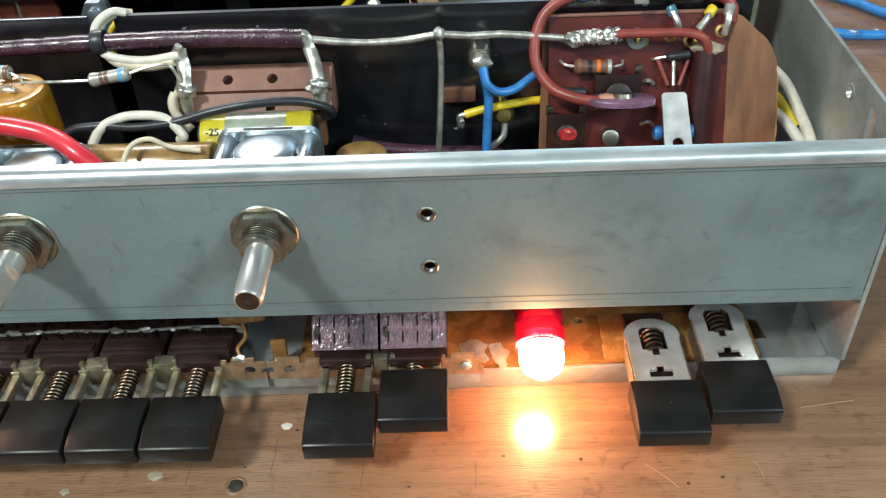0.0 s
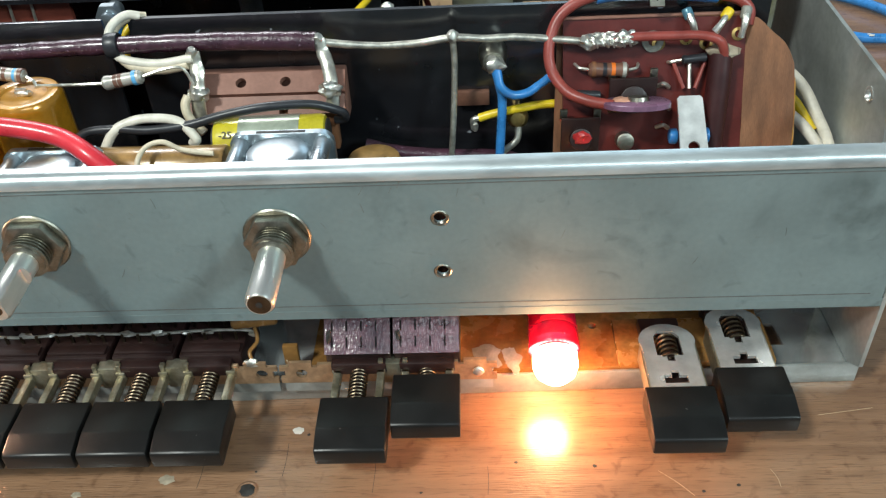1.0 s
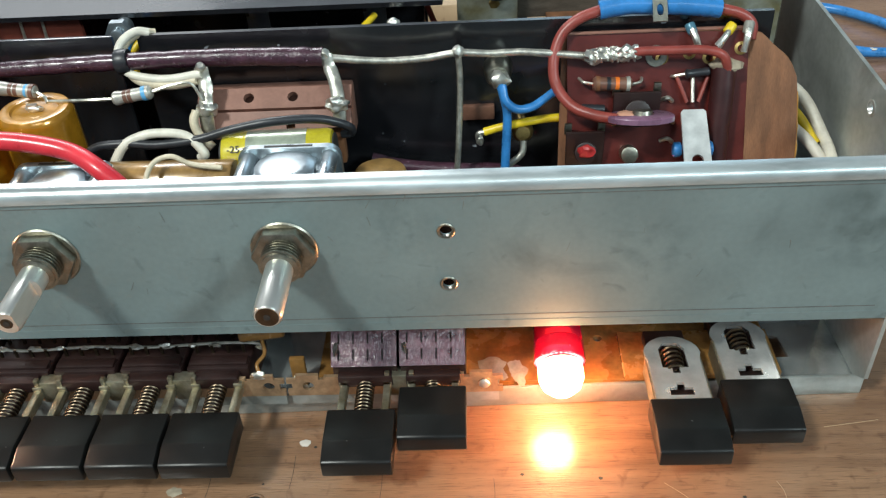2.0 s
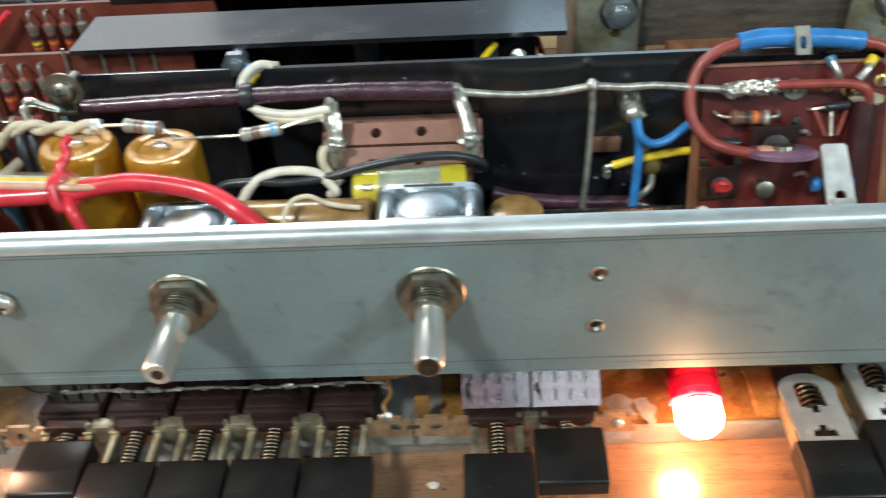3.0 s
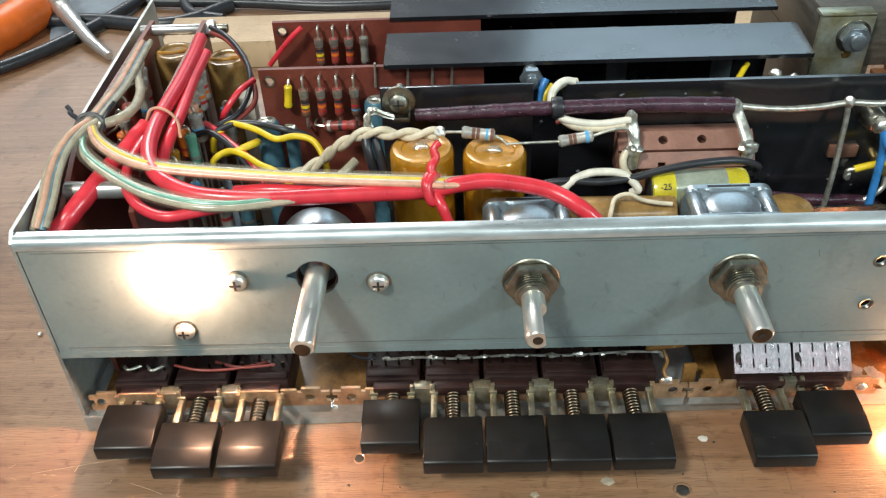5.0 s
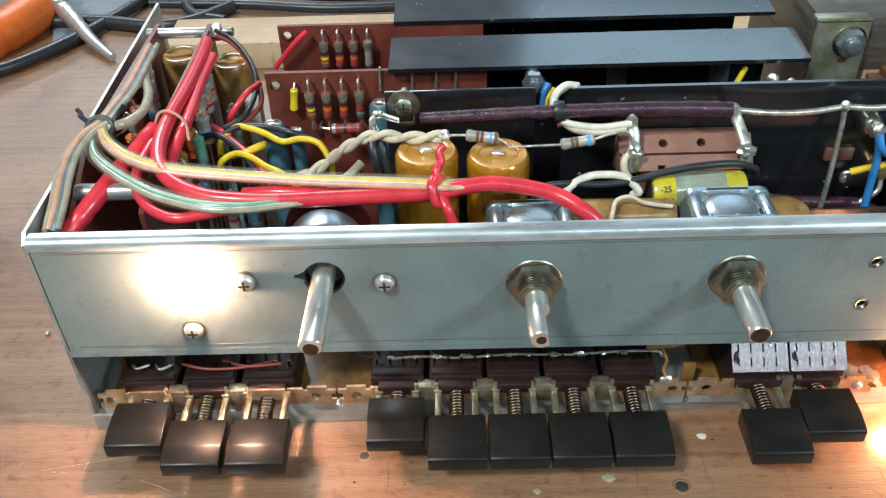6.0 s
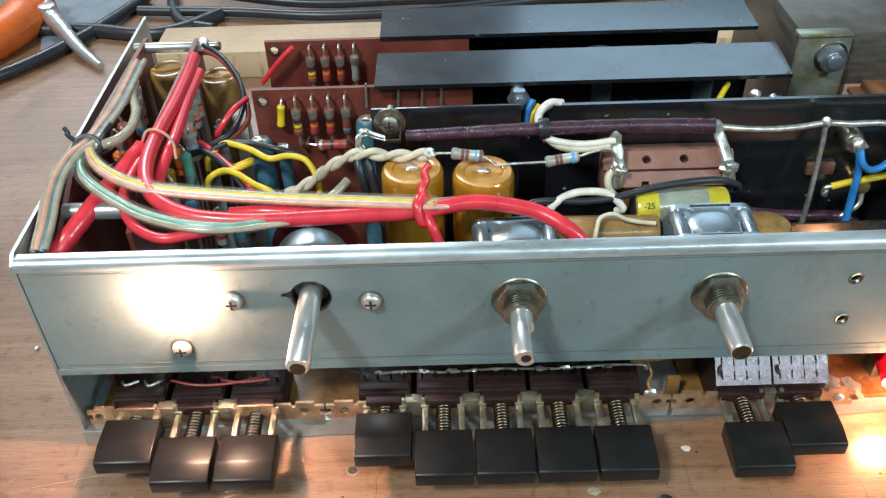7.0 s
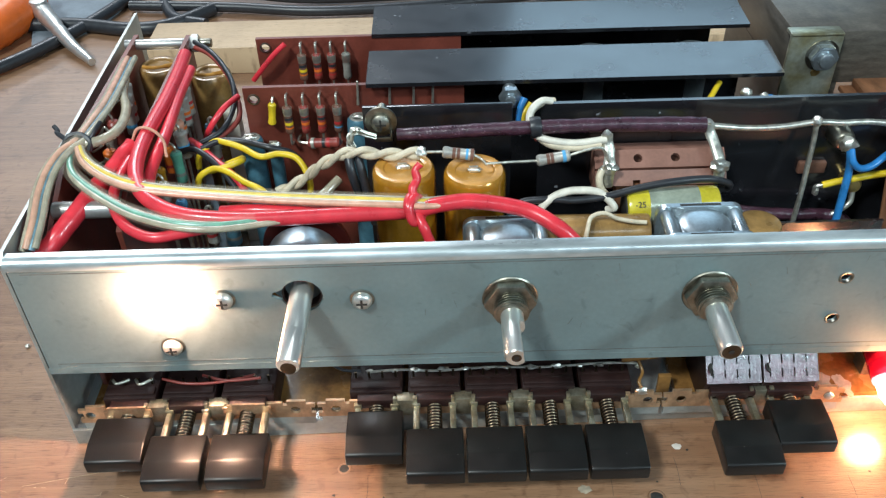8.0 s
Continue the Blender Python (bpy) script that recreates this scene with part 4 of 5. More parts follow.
SIDE = [(35.5, 86, 75, "silverpaint", ("orange", "redband")), (36.2, 80, 74.5, "silverpaint", ("redband", "orange")), (35.6, 74.5, 73.5, "silverpaint", ("orange", "blackpvc")), (36.8, 69, 72, "pink", ("redband",)),
        (38.4, 63.5, 71.5, "silverpaint", ("grey", "lightblue")), (35.4, 57, 70.5, "orange", ("redband",)), (38.6, 55, 69.5, "green", ("grey",)), (34.6, 49, 67.5, "gold", ("brass",)), (36.8, 43.5, 66, "silverpaint", ("resbrown",)),
        (15.6, 88.5, 75.4, "silverpaint", ("orange",)), (17.2, 83, 74.6, "silverpaint", ("redband",)), (18.6, 78, 73.6, "silverpaint", ("lightblue",)), (15.8, 70, 72, "redbrown", ("blackpvc",)), (16.6, 63, 71, "silverpaint", ("redband",)), (18.4, 56, 70, "orange", ("resbrown",)), (20, 50, 68, "silverpaint", ("redband",)), (44, 77, 66, "bluecan", ("grey",)), (46, 70, 64, "silverpaint", ("redband",)), (42, 40, 62, "lightblue", ("silverpaint",)), (50, 36, 60, "silverpaint", ("redband",)), (58, 33, 60, "bluecan", ("grey",))]
for x, y, z, col, bands in SIDE:
    bx = 12.1 if x < 25 else 31.9
    ln = rng.uniform(9, 12)
    tilt = rng.uniform(-1.2, 1.2)
    top = (x, y, z)
    lead = [(x, y, z), (x, y, z + 1.6), (x - 1.3, y + 0.8, z + 2.4), (x - 2.6, y + 1.2, z + 0.8), (bx + 0.1, y + 1.4, z - 1.5)] if x < 40 else [(x, y, z), (x, y, z + 1.5), (x + 1.5, y, z + 2.0), (x + 2.4, y + 1, z - 4)]
    resistor((x + tilt, y - 0.6, z - ln), top, rng.uniform(1.6, 2.2), col, [(0.3 + 0.18 * k, c) for k, c in enumerate(bands)], [lead, [(x + tilt, y - 0.6, z - ln), (x + tilt, y - 0.6, z - ln - 12), (x + tilt - 1, y, 7.0)]], "small component standing beside the red-brown side board")

# terminal strip, lugs and parts in front of the divider
strip = thing("terminal_strip", (184, 42, 60), "brown bakelite terminal strip with soldered lugs on the black plate", "terminal strip")
upper = Matrix.Translation((0, 39.8, 68.4)) @ Matrix.Rotation(radians(34), 4, "X")
lower = Matrix.Translation((0, 37.2, 64.6)) @ Matrix.Rotation(radians(56), 4, "X")
part("top_bar", plate([(165.2, 0), (203.6, 0), (203.6, 5.8), (165.2, 5.8)], [circle(178, 3.0, 1.35, 14), circle(189, 3.0, 1.35, 14)], 1.6, upper), "bakelite", strip)
notched = [(165.2, 0), (176.2, 0), (176.2, 1.6), (178.4, 1.6), (178.4, 0), (187.4, 0), (187.4, 1.6), (189.6, 1.6), (189.6, 0), (203.6, 0), (203.6, 4.5), (165.2, 4.5)]
part("lip_bar", plate(notched, [], 1.6, lower), "bakelite", strip)
part("front_bar", box(171.5, 201, 37.4, 41.0, 54, 64.6, 0.5), "fibre", strip)
part("back_bar", box(166, 203, 44.4, 51.2, 58, 70.8, 0.6), "bakelite", strip)
for x, pts in ((168.6, [(168.0, 41.0, 80.2), (168.4, 40.4, 77.4), (168.8, 38.4, 74.6), (168.6, 35.8, 71.4), (168.2, 35.2, 66)]), (200.8, [(197.8, 44.6, 80.8), (198.8, 43.6, 77.8), (200.0, 41.2, 75.2), (200.9, 37.4, 71.8), (200.9, 35.8, 67)])):
    lug = tube(pts, 0.8, 12, 8, 0.25)
    line = smooth_line(pts, 8)
    for v in lug.verts:
        near = min(line, key=lambda q: (q - v.co).length)
        v.co.x = near.x + (v.co.x - near.x) * 2.1
    part("lug", lug, "tinned", strip, "tinned solder lug")
    part("solder_joint", blob((x, 36.4, 71.4), 2.3, int(x), (1.15, 0.9, 0.85), 0.5, 3), "solder", strip)
    part("solder_joint", blob((pts[0][0], pts[0][1], pts[0][2]), 1.5, int(x) + 1, (0.9, 0.9, 1.0), 0.5), "solder", strip)

cap = thing("capacitor", (186, 29.5, 58), "yellow foil capacitor with a grey label lying below the terminal strip", "capacitor")
part("body", lathe([(4.2, 0), (5.4, 0.4), (5.8, 1.4), (5.8, 25.6), (5.4, 26.6), (4.2, 27)], (172.8, 29.5, 62.2), (199.8, 30.0, 62.2), 30), "yellowcap", cap)
part("label", cyl((179.2, 29.6, 62.25), (193.6, 29.9, 62.25), 5.92, None, 30), "foil", cap, "grey-green foil label")
part("end_seal", cyl((172.6, 29.5, 62.2), (173.0, 29.5, 62.2), 4.6), "mark", cap)
part("end_seal", cyl((199.6, 30, 62.2), (200.0, 30, 62.2), 4.6), "mark", cap)
part("stand", box(180, 192, 28, 31, 5.6, 57.0), "bakelite", cap)

single("film_capacitor", cyl((146, 20.5, 61), (178, 19, 61.6), 5.2, None, 24, 0.8), "brownfilm", "amber film capacitor lying between potentiometer casings", "capacitor", "film capacitors")
single("film_capacitor", cyl((211, 24, 7), (211, 24, 60), 6.4, None, 26, 1.0), "brownfilm", "amber film-wrapped coil standing behind the panel", "capacitor", "film capacitors")
letters = bpy.data.curves.new("lettering", "FONT")
letters.body, letters.size, letters.align_x, letters.align_y = "-25", 0.0024, "CENTER", "CENTER"
letters.extrude = 0.00006
holder = new("lettering", letters)
ink = bpy.data.meshes.new_from_object(holder)
bpy.data.objects.remove(holder)
bmt = bmesh.new()
bmt.from_mesh(ink)
bmt.transform(Matrix.Scale(1000, 4))
bmt.transform(Matrix.Translation((176.4, 25.2, 66.3)) @ Matrix.Rotation(radians(46), 4, "X"))
part("lettering", bmt, "mark", cap, "black printed -25")
resistor((120.6, 34.6, 79.9), (129.6, 33.8, 79.0), 1.65, "silverpaint", [(0.36, "resbrown"), (0.5, "resbrown"), (0.78, "lightblue"), (0.92, "resbrown")], [[(129.6, 33.8, 79.0), (131.6, 33.0, 78.0), (133, 31, 77.4)], [(120.6, 34.6, 79.9), (115.4, 34.4, 80.1), (113.0, 34.0, 79.8)]], "brown and blue striped resistor soldered to a gold capacitor")
resistor((147.3, 34.6, 76.0), (156.8, 35.2, 77.2), 1.6, "silverpaint", [(0.34, "resbrown"), (0.46, "resbrown"), (0.82, "lightblue")], [[(156.8, 35.2, 77.2), (162, 36, 78.4), (166.2, 36.6, 78.2), (168.2, 36.2, 74.0)], [(147.3, 34.6, 76.0), (140, 34.0, 76.2), (133, 31.4, 77.6)]], "brown and blue striped resistor between capacitor and terminal strip")

lugset = thing("earth_lug", (103, 44, 76), "tinned ring lug with cross screw and twisted bare wires", "terminal")
part("ring", plate(circle(0, 0, 4.7, 28), [circle(0, 0, 1.6, 16)], 0.7, Matrix.Translation((103, 46.6, 83)) @ FRONT), "nickel", lugset)
part("screw_head", lathe([(0, 2.2), (1.4, 2.1), (2.6, 1.4), (2.9, 0.2), (2.9, 0)], (103, 46.4, 83), (103, 40, 84), 20), "nickel", lugset)
# dark bars paint the shade of the screw's cross recess
part("recess", joined(box(101.4, 104.6, 44.1, 44.5, 82.9, 83.4), box(102.75, 103.25, 44.1, 44.5, 81.6, 84.8)), "mark", lugset)
part("bolt", cyl((103, 47, 83), (103, 55, 83), 1.5), "nickel", lugset)
part("clip", joined(box(105.6, 106.2, 44.0, 47, 77.8, 80.6, 0.2), box(101, 106.0, 44.0, 44.6, 77.8, 79.2, 0.2)), "nickel", lugset)
rng = random.Random(17)
for k in range(15):
    a, b, c = rng.uniform(-1, 1), rng.uniform(-1, 1), rng.uniform(-1, 1)
    part("strand", tube([(101.5, 44 + 0.5 * a, 79.6 + 0.6 * b), (98.4 + 0.5 * c, 43.6 + 0.7 * a, 81.0 + 0.8 * b), (95.6 + 0.9 * a, 43.2 + 0.9 * c, 82.4 + 0.9 * b), (94.0 + 0.8 * b, 42.8 + 0.8 * a, 80.2 + 0.8 * c), (94.4 + 1.2 * c, 42.2 + 0.9 * b, 76.6 + 1.2 * a)], 0.3, 6, 5), "tinned", lugset)

sleeve = thing("sleeved_cable", (150, 45, 76), "dark maroon braided sleeve cable along the black plate", "cable")
part("sleeve", tube([(107.6, 45, 79.6), (118, 45, 79.8), (132, 45, 80.3), (147.9, 45, 80.7), (169, 45, 80.9), (185, 45, 80.6), (197.2, 45, 80.0)], 2.35, 14, 8, 0.12, (0.8, 1.0)), "maroon", sleeve)
part("tie", lathe([(2.3, 0), (3.0, 0.1), (3.2, 0.8), (3.1, 2.6), (2.9, 3.2), (2.3, 3.3)], (146.2, 45, 80.6), (150, 45, 80.9), 18), "blackpvc", sleeve, "dark tie band")
wire = thing("bus_wire", (230, 46, 50), "bare tinned bus wire with soldered drop", "wire")
part("wire", tube([(197.5, 45, 79.8), (206, 45.3, 78.6), (213.6, 45.5, 78.0), (222, 45.8, 78.2), (230.2, 46, 79.2), (238, 46, 78.7), (245.5, 46, 78.8), (254, 45.2, 78.3), (262.4, 44, 77.9)], 0.95, 10, 8, 0.1), "tinned", wire)
part("drop_wire", tube([(230.2, 46, 79.4), (230.5, 45.2, 73), (230.2, 44, 66), (229.6, 42, 57), (228.6, 40, 46)], 0.8, 10, 8), "tinned", wire)
part("joint", blob((230.2, 45.8, 79.6), 1.6, 2, (0.9, 0.9, 1.2), 0.3), "solder", wire)
rng = random.Random(8)
lumps = [blob((262.8 + k * 1.9, 43.8 - 0.05 * k, 78.1 + 0.1 * k), 1.75 + 0.2 * math.sin(k * 2.1), k, (1.25, 0.85, 0.95), 0.75, 3) for k in range(6)]
wrap = part("joint", joined(*lumps), "solder", wire, "lumpy wrapped solder joint")
for k in range(5):
    x = 263 + k * 2.0 + rng.uniform(-0.4, 0.4)
    part("wrapping", tube([(x, 44.6, 79.4), (x + 0.7, 42.6, 79.6), (x + 1.4, 41.9, 78.4), (x + 2.0, 42.4, 77.0)], 0.3, 6, 5), "solder", wrap)

# ---- feed-through and wires on the divider ----
fe = thing("feed_through", (240, 46, 68), "round feed-through terminal in the black plate with blue wires", "terminal")
part("bush", lathe([(1.6, 6.6), (2.6, 6.4), (3.2, 5.6), (3.5, 3.0), (3.7, 0.0), (1.6, 0)], (240, 51.4, 72.5), (240, 40, 72.8), 24), "nickel", fe)
part("terminal", blob((240.2, 43.4, 72.8), 2.4, 3, (1, 1, 1), 0.5), "solder", fe)
part("wire", tube([(240.3, 42.4, 72.6), (241.2, 41.6, 69), (242, 41.6, 64), (241.6, 40, 56), (241, 38, 46)], 1.15, 10), "blue", fe, "blue wire running down")
part("wire", tube([(240.8, 42.2, 72.0), (241.6, 40.4, 68.6), (244.4, 40.4, 66.2), (248, 41.6, 66.0), (251, 43, 67.2), (254, 44.4, 68.8)], 1.1, 10), "blue", fe, "short blue wire")
ye = thing("yellow_wire", (246, 44, 57), "yellow wire with a soldered bare end at the black plate", "wire")
part("insulation", tube([(236.2, 43.4, 58.4), (240, 43.2, 59.6), (245, 43.2, 60.6), (251, 44, 61.2), (257, 45.4, 60.8)], 1.1, 10), "yellow", ye)
part("bare_end", joined(tube([(236.6, 43.4, 58.4), (234.6, 43.8, 57.6), (234.8, 44.2, 55)], 0.7), blob((235.0, 44, 55.6), 1.3, 5, (0.8, 0.8, 1.3), 0.5)), "solder", ye)
part("tag", box(230.5, 239, 49.6, 51.4, 58.4, 62.4, 0.3), "resbrown", ye)
bt = thing("screw_terminal", (246, 44, 50), "brass ball terminal with soldered wire", "terminal")
part("ball", lathe([(0, 3.6), (1.8, 3.2), (2.7, 2), (2.8, 0.8), (2.2, -0.6), (1.4, -1.6), (1.4, -6)], (246, 46.0, 57.2), (246, 40, 58.4), 22), "brass", bt)
part("wire", tube([(246.2, 43.6, 55.4), (245.8, 42.4, 52.4), (243.2, 41.8, 50.0), (241, 41.6, 48.4)], 0.9), "tinned", bt)
single("maroon_cable", tube([(206, 47, 49), (216, 46.6, 46.6), (229.6, 46, 45.6), (240, 46, 45.2), (247, 46, 43.2), (252, 47, 38)], 1.9, 12, 8, 0.1), "maroon", "dark maroon braided cable low along the black plate", "cable")
single("hex_nut", joined(cyl((141.8, 62.6, 81.4), (141.8, 60.4, 81.4), 3.5, None, 6), cyl((141.8, 60.4, 81.4), (141.8, 58.8, 81.4), 1.7, None, 16, 0.3), cyl((141.8, 66.6, 81.4), (141.8, 62.6, 81.4), 2.2)), "can", "zinc hex nut on a bolt end behind the short plate", "nut")
for pts, r, col, lab in (
    ([(153.2, 52.4, 84.9), (150.4, 51.6, 85.6), (147.6, 49.8, 84.6), (146.2, 47.6, 82.6), (146.8, 45.2, 79.6), (150.6, 42.8, 77.9), (159, 41, 77.5), (168, 40.4, 78.9)], 1.1, "white", "cream wire looped over the plate edge"),
    ([(154, 54, 84.0), (150.4, 52.2, 84.8), (146.8, 50, 82.6), (147.6, 46, 79.0), (152.2, 42.2, 76.4), (160, 40.4, 76.2), (166.6, 40.2, 77.4)], 1.15, "cream", "cream wire looped over the plate edge"),
    ([(146, 60, 82), (144.6, 58.4, 79), (144.0, 57, 74)], 1.1, "blue", "blue wire behind the short plate"),
    ([(148, 60, 80), (145.6, 58, 77.4), (145, 57, 72)], 1.0, "yellow", "yellow wire behind the short plate"),
    ([(138, 24, 58), (141.2, 27, 66.1), (149.9, 27, 67.9), (158, 27, 67.3), (167.5, 28, 67.8), (176, 28.6, 69.8), (186, 29, 71.4), (196.4, 31, 70.6), (203, 33, 67.4), (203.6, 34.6, 64.6), (201.2, 35.4, 63.8)], 1.1, "blackpvc", "black wire draped over the yellow capacitor"),
    ([(146, 26, 62), (149.8, 26.6, 67.4), (154, 28, 69.2), (158.6, 28.6, 69.6), (164.8, 28.6, 68.6), (169, 26.4, 65.2), (167.6, 27.6, 63.2)], 1.15, "white", "white wire curling beside the capacitor"),
    ([(166.4, 35.4, 71.6), (165.6, 34, 69.6), (166.4, 33, 66.6), (169.6, 31.6, 63.4)], 1.1, "cream", "short cream wire under the terminal lug"),
    ([(158.8, 12, 63), (159.4, 13.4, 67.4), (160.9, 16.8, 69.0), (164.5, 17.6, 69.6), (168, 17.2, 68.0), (172, 16.2, 67.6), (176, 16, 67.2)], 0.62, "cream", "thin cream wire loop by the pot casing"),
    ([(196, 40, 40), (252, 39, 43), (258, 36, 49), (261, 34, 44)], 1.2, "white", "white wire low beside the red board"),
):
    single("hookup_wire", tube(pts, r, 10, 8), col, lab, "wire", "hook-up wires")

# twisted pair and loops near the side boards
for k in range(2):
    base = smooth_line([(70, 44, 60.5), (78.5, 44.6, 65), (85.3, 41.2, 72.4), (94.3, 37.9, 78.4), (104.1, 34.8, 79.4), (114.0, 33.8, 80.2)], 10)
    pts = [p + Vector((0, 0.95 * math.sin(i * 0.46 + math.pi * k), 0.95 * math.cos(i * 0.46 + math.pi * k))) for i, p in enumerate(base)]
    single("twisted_wire", tube(pts, 1.0, 10, 2), "cream", "cream wire twisted with its twin toward the gold capacitor", "wire", "twisted pair")
single("solder_blob", blob((114.4, 33.9, 80.3), 1.7, 12, (1, 0.9, 0.9), 0.6), "solder", "grey solder blob joining the twisted wires", "solder")
for pts, r, col, lab in (
    ([(33.5, 116, 76.4), (40, 108, 77.2), (46, 100, 75.6), (51, 90, 73), (52.4, 80, 70), (50, 69.5, 67.8), (43, 64, 66)], 0.9, "blackpvc", "dark wire arching behind the side board"),
    ([(34, 114, 75.2), (41, 106, 76.2), (47.6, 97, 74), (52.6, 86, 70.6), (54, 76, 67.4), (47, 66, 65.4), (42, 63, 64)], 0.9, "redbrown", "dark red wire arching behind the side board"),
    ([(44, 57, 62), (45.2, 57, 66.6), (50.1, 59, 70.2), (55, 57, 70.6), (59.5, 55, 70), (65.5, 50.6, 69.6), (71, 51.6, 69.8), (76.5, 50.4, 68.6), (79.9, 46.6, 64), (80, 45, 58)], 0.98, "yellow", "bright yellow looped wire"),
    ([(44.6, 50, 60), (46.5, 49.2, 64.2), (51, 49.6, 66.4), (56, 47, 66.6), (61.5, 42.2, 66.2), (66.6, 39, 65.6), (71, 37, 62)], 0.98, "yellow", "bright yellow looped wire"),
    ([(52, 58, 62), (57.5, 57.8, 64.4), (58.8, 53, 66.8), (55, 49.6, 67), (49, 50.4, 65)], 0.98, "yellow", "bright yellow looped wire"),
    ([(40.4, 66, 66.4), (45, 60, 67.6), (50.3, 54, 66.8), (58.3, 45.8, 65), (62, 42, 60)], 1.15, "red", "red wire slanting between loops"),
    ([(38, 60, 66), (44, 58, 68), (52, 51, 66.4), (58, 44, 63)], 1.0, "blackpvc", "black wire slanting between loops"),
    ([(46, 58, 68.4), (52, 58.6, 70.6), (60, 57.4, 70.8), (68.5, 54, 70.4), (74.5, 55.6, 67), (78, 56, 60)], 1.0, "blackpvc", "black wire over the blue capacitor"),
    ([(42, 75, 60), (46, 70, 68), (50.5, 74, 73), (54, 82, 73)], 1.0, "red", "red wire bending up from the board"),
    ([(93.6, 38.4, 77.6), (94.4, 35.2, 74), (95.8, 34.2, 68), (98, 36, 58)], 1.4, "blackpvc", "black wire dropping beside the gold capacitor"),
    ([(96.2, 38.4, 77.4), (97.4, 35.4, 73), (98.8, 33.2, 66), (100, 34, 56)], 1.3, "blackpvc", "black wire dropping beside the gold capacitor"),
    ([(90, 40, 68), (86, 36, 66), (80, 30, 64), (76, 28, 60)], 1.4, "clear", "yellowed clear sleeve near the capacitor"),
    ([(56.5, 97.5, 70.5), (61.5, 96.4, 76.6), (65.6, 96.4, 81), (69, 97, 83.8)], 0.9, "red", "red wire standing in front of the rear board"),
    ([(150, 62, 66), (162, 60, 72), (176, 63, 75), (190, 60, 72)], 0.9, "redbrown", "dark wire under the heat sink"),
    ([(196, 60, 66), (202, 62, 76), (208, 70, 80)], 0.9, "yellow", "yellow wire under the heat sink"),
    ([(200, 95, 60), (210, 94, 74), (218, 96, 76), (224, 99, 60)], 0.9, "redbrown", "dark wire between heat sinks"),
    ([(218, 62, 70), (221, 61, 79.4), (222.6, 60.4, 74)], 0.9, "blue", "blue wire end by the heat sink"),
):
    single("hookup_wire", tube(pts, r, 10, 8), col, lab, "wire", "hook-up wires")
single("wire_end", joined(cyl((213.2, 61, 72), (213.6, 61, 80.8), 0.9), blob((213.6, 61, 81), 1.7, 2)), "solder", "tinned wire end beside the heat sink", "wire end", "wire ends")
single("wire_end", joined(cyl((219.6, 60, 70), (219.2, 60.6, 80.0), 1.1), blob((219.2, 60.6, 79.6), 1.5, 4)), "solder", "tinned wire end beside the heat sink", "wire end", "wire ends")

# ---- harness at the chassis side ----
hr = thing("wire_harness", (80, 15, 70), "bundle of thick red and clear sleeved wires tied with red knot", "wire harness")
part("red_tube", tube([(10, 10, 64), (13.6, 14.2, 67.2), (17.4, 19.6, 70.2), (20.9, 26.2, 72.5), (24.0, 33.4, 74.2), (27.2, 39.0, 76.2), (30.6, 45.2, 78.4)], 2.7, 16, 8, 0.12), "red", hr, "wrinkled red heat-shrink tube")
part("red_tube", tube([(34.2, 100, 79.6), (35.0, 85, 80), (35.0, 66, 80.2), (34.2, 51, 80.2), (34.0, 40, 79.8), (35.0, 30.4, 79), (38.0, 22.6, 78), (43.4, 17.2, 77), (51, 13.4, 76.2), (60, 11.8, 75.8), (70, 11.6, 75.4), (89.6, 12.6, 75.2), (110.6, 13.6, 75.2), (120, 15.4, 75.8), (128.7, 16.6, 75.6), (142.2, 15.2, 73.4), (151, 10.5, 70.6), (158, 8, 64)], 2.15, 16, 8), "red", hr, "thick glossy red wire")
part("red_tube", tube([(37.4, 92, 78.0), (37.4, 76, 78.2), (38.0, 60, 78), (38.2, 49, 77.6), (37.6, 41, 76.6), (37, 34, 74.6), (38, 27, 72)], 1.75, 14, 8), "red", hr, "thick glossy red wire")
part("red_tube", tube([(30.6, 40, 77.0), (29.4, 29, 76), (30.2, 21.4, 75), (34, 14.2, 74.2), (39, 9.6, 73.6), (44.6, 7.4, 73.4), (51, 8.6, 73.6), (58, 10.4, 73.8), (68, 12.6, 73.6), (82, 15, 73.0)], 1.5, 12, 8), "red", hr, "thinner red wire")
part("red_tube", tube([(60, 18.6, 73), (70, 16.6, 74.6), (84, 16.0, 74.0), (98, 16.0, 73.4), (112, 15.0, 73.6)], 1.7, 12, 8), "red", hr)
part("knot", tube([(112.2, 10.6, 74.0), (111.0, 12.4, 77.8), (112.0, 15.6, 78.6), (114.4, 16.4, 76.4), (114.6, 13.6, 73.4), (112.4, 10.4, 73.8), (111.4, 12.0, 77.6), (113.2, 15.4, 79.2)], 1.25, 12, 8), "red", hr, "red tie knot")
part("knot_tail", tube([(113.0, 14.4, 78.0), (112.4, 16.2, 80.4), (113.6, 18.4, 82.0), (113.2, 19.6, 84.0), (114.6, 20.6, 85.4)], 1.15, 10, 8, 0.4), "red", hr)
part("knot_tail", tube([(113.4, 12.6, 74.6), (115, 9.8, 72.8), (116.8, 8.4, 68)], 1.4, 10, 8, 0.2), "red", hr)
RIB = [(9.6, 8.6, 69), (10.2, 11.4, 71), (10.6, 16.2, 73.6), (10.4, 23.6, 76.8), (11.0, 31.4, 79.2), (13.2, 38.2, 80.8), (16.0, 43.2, 81.2), (17.2, 55, 81), (17.6, 68, 80.4), (16.2, 97, 79.6)]
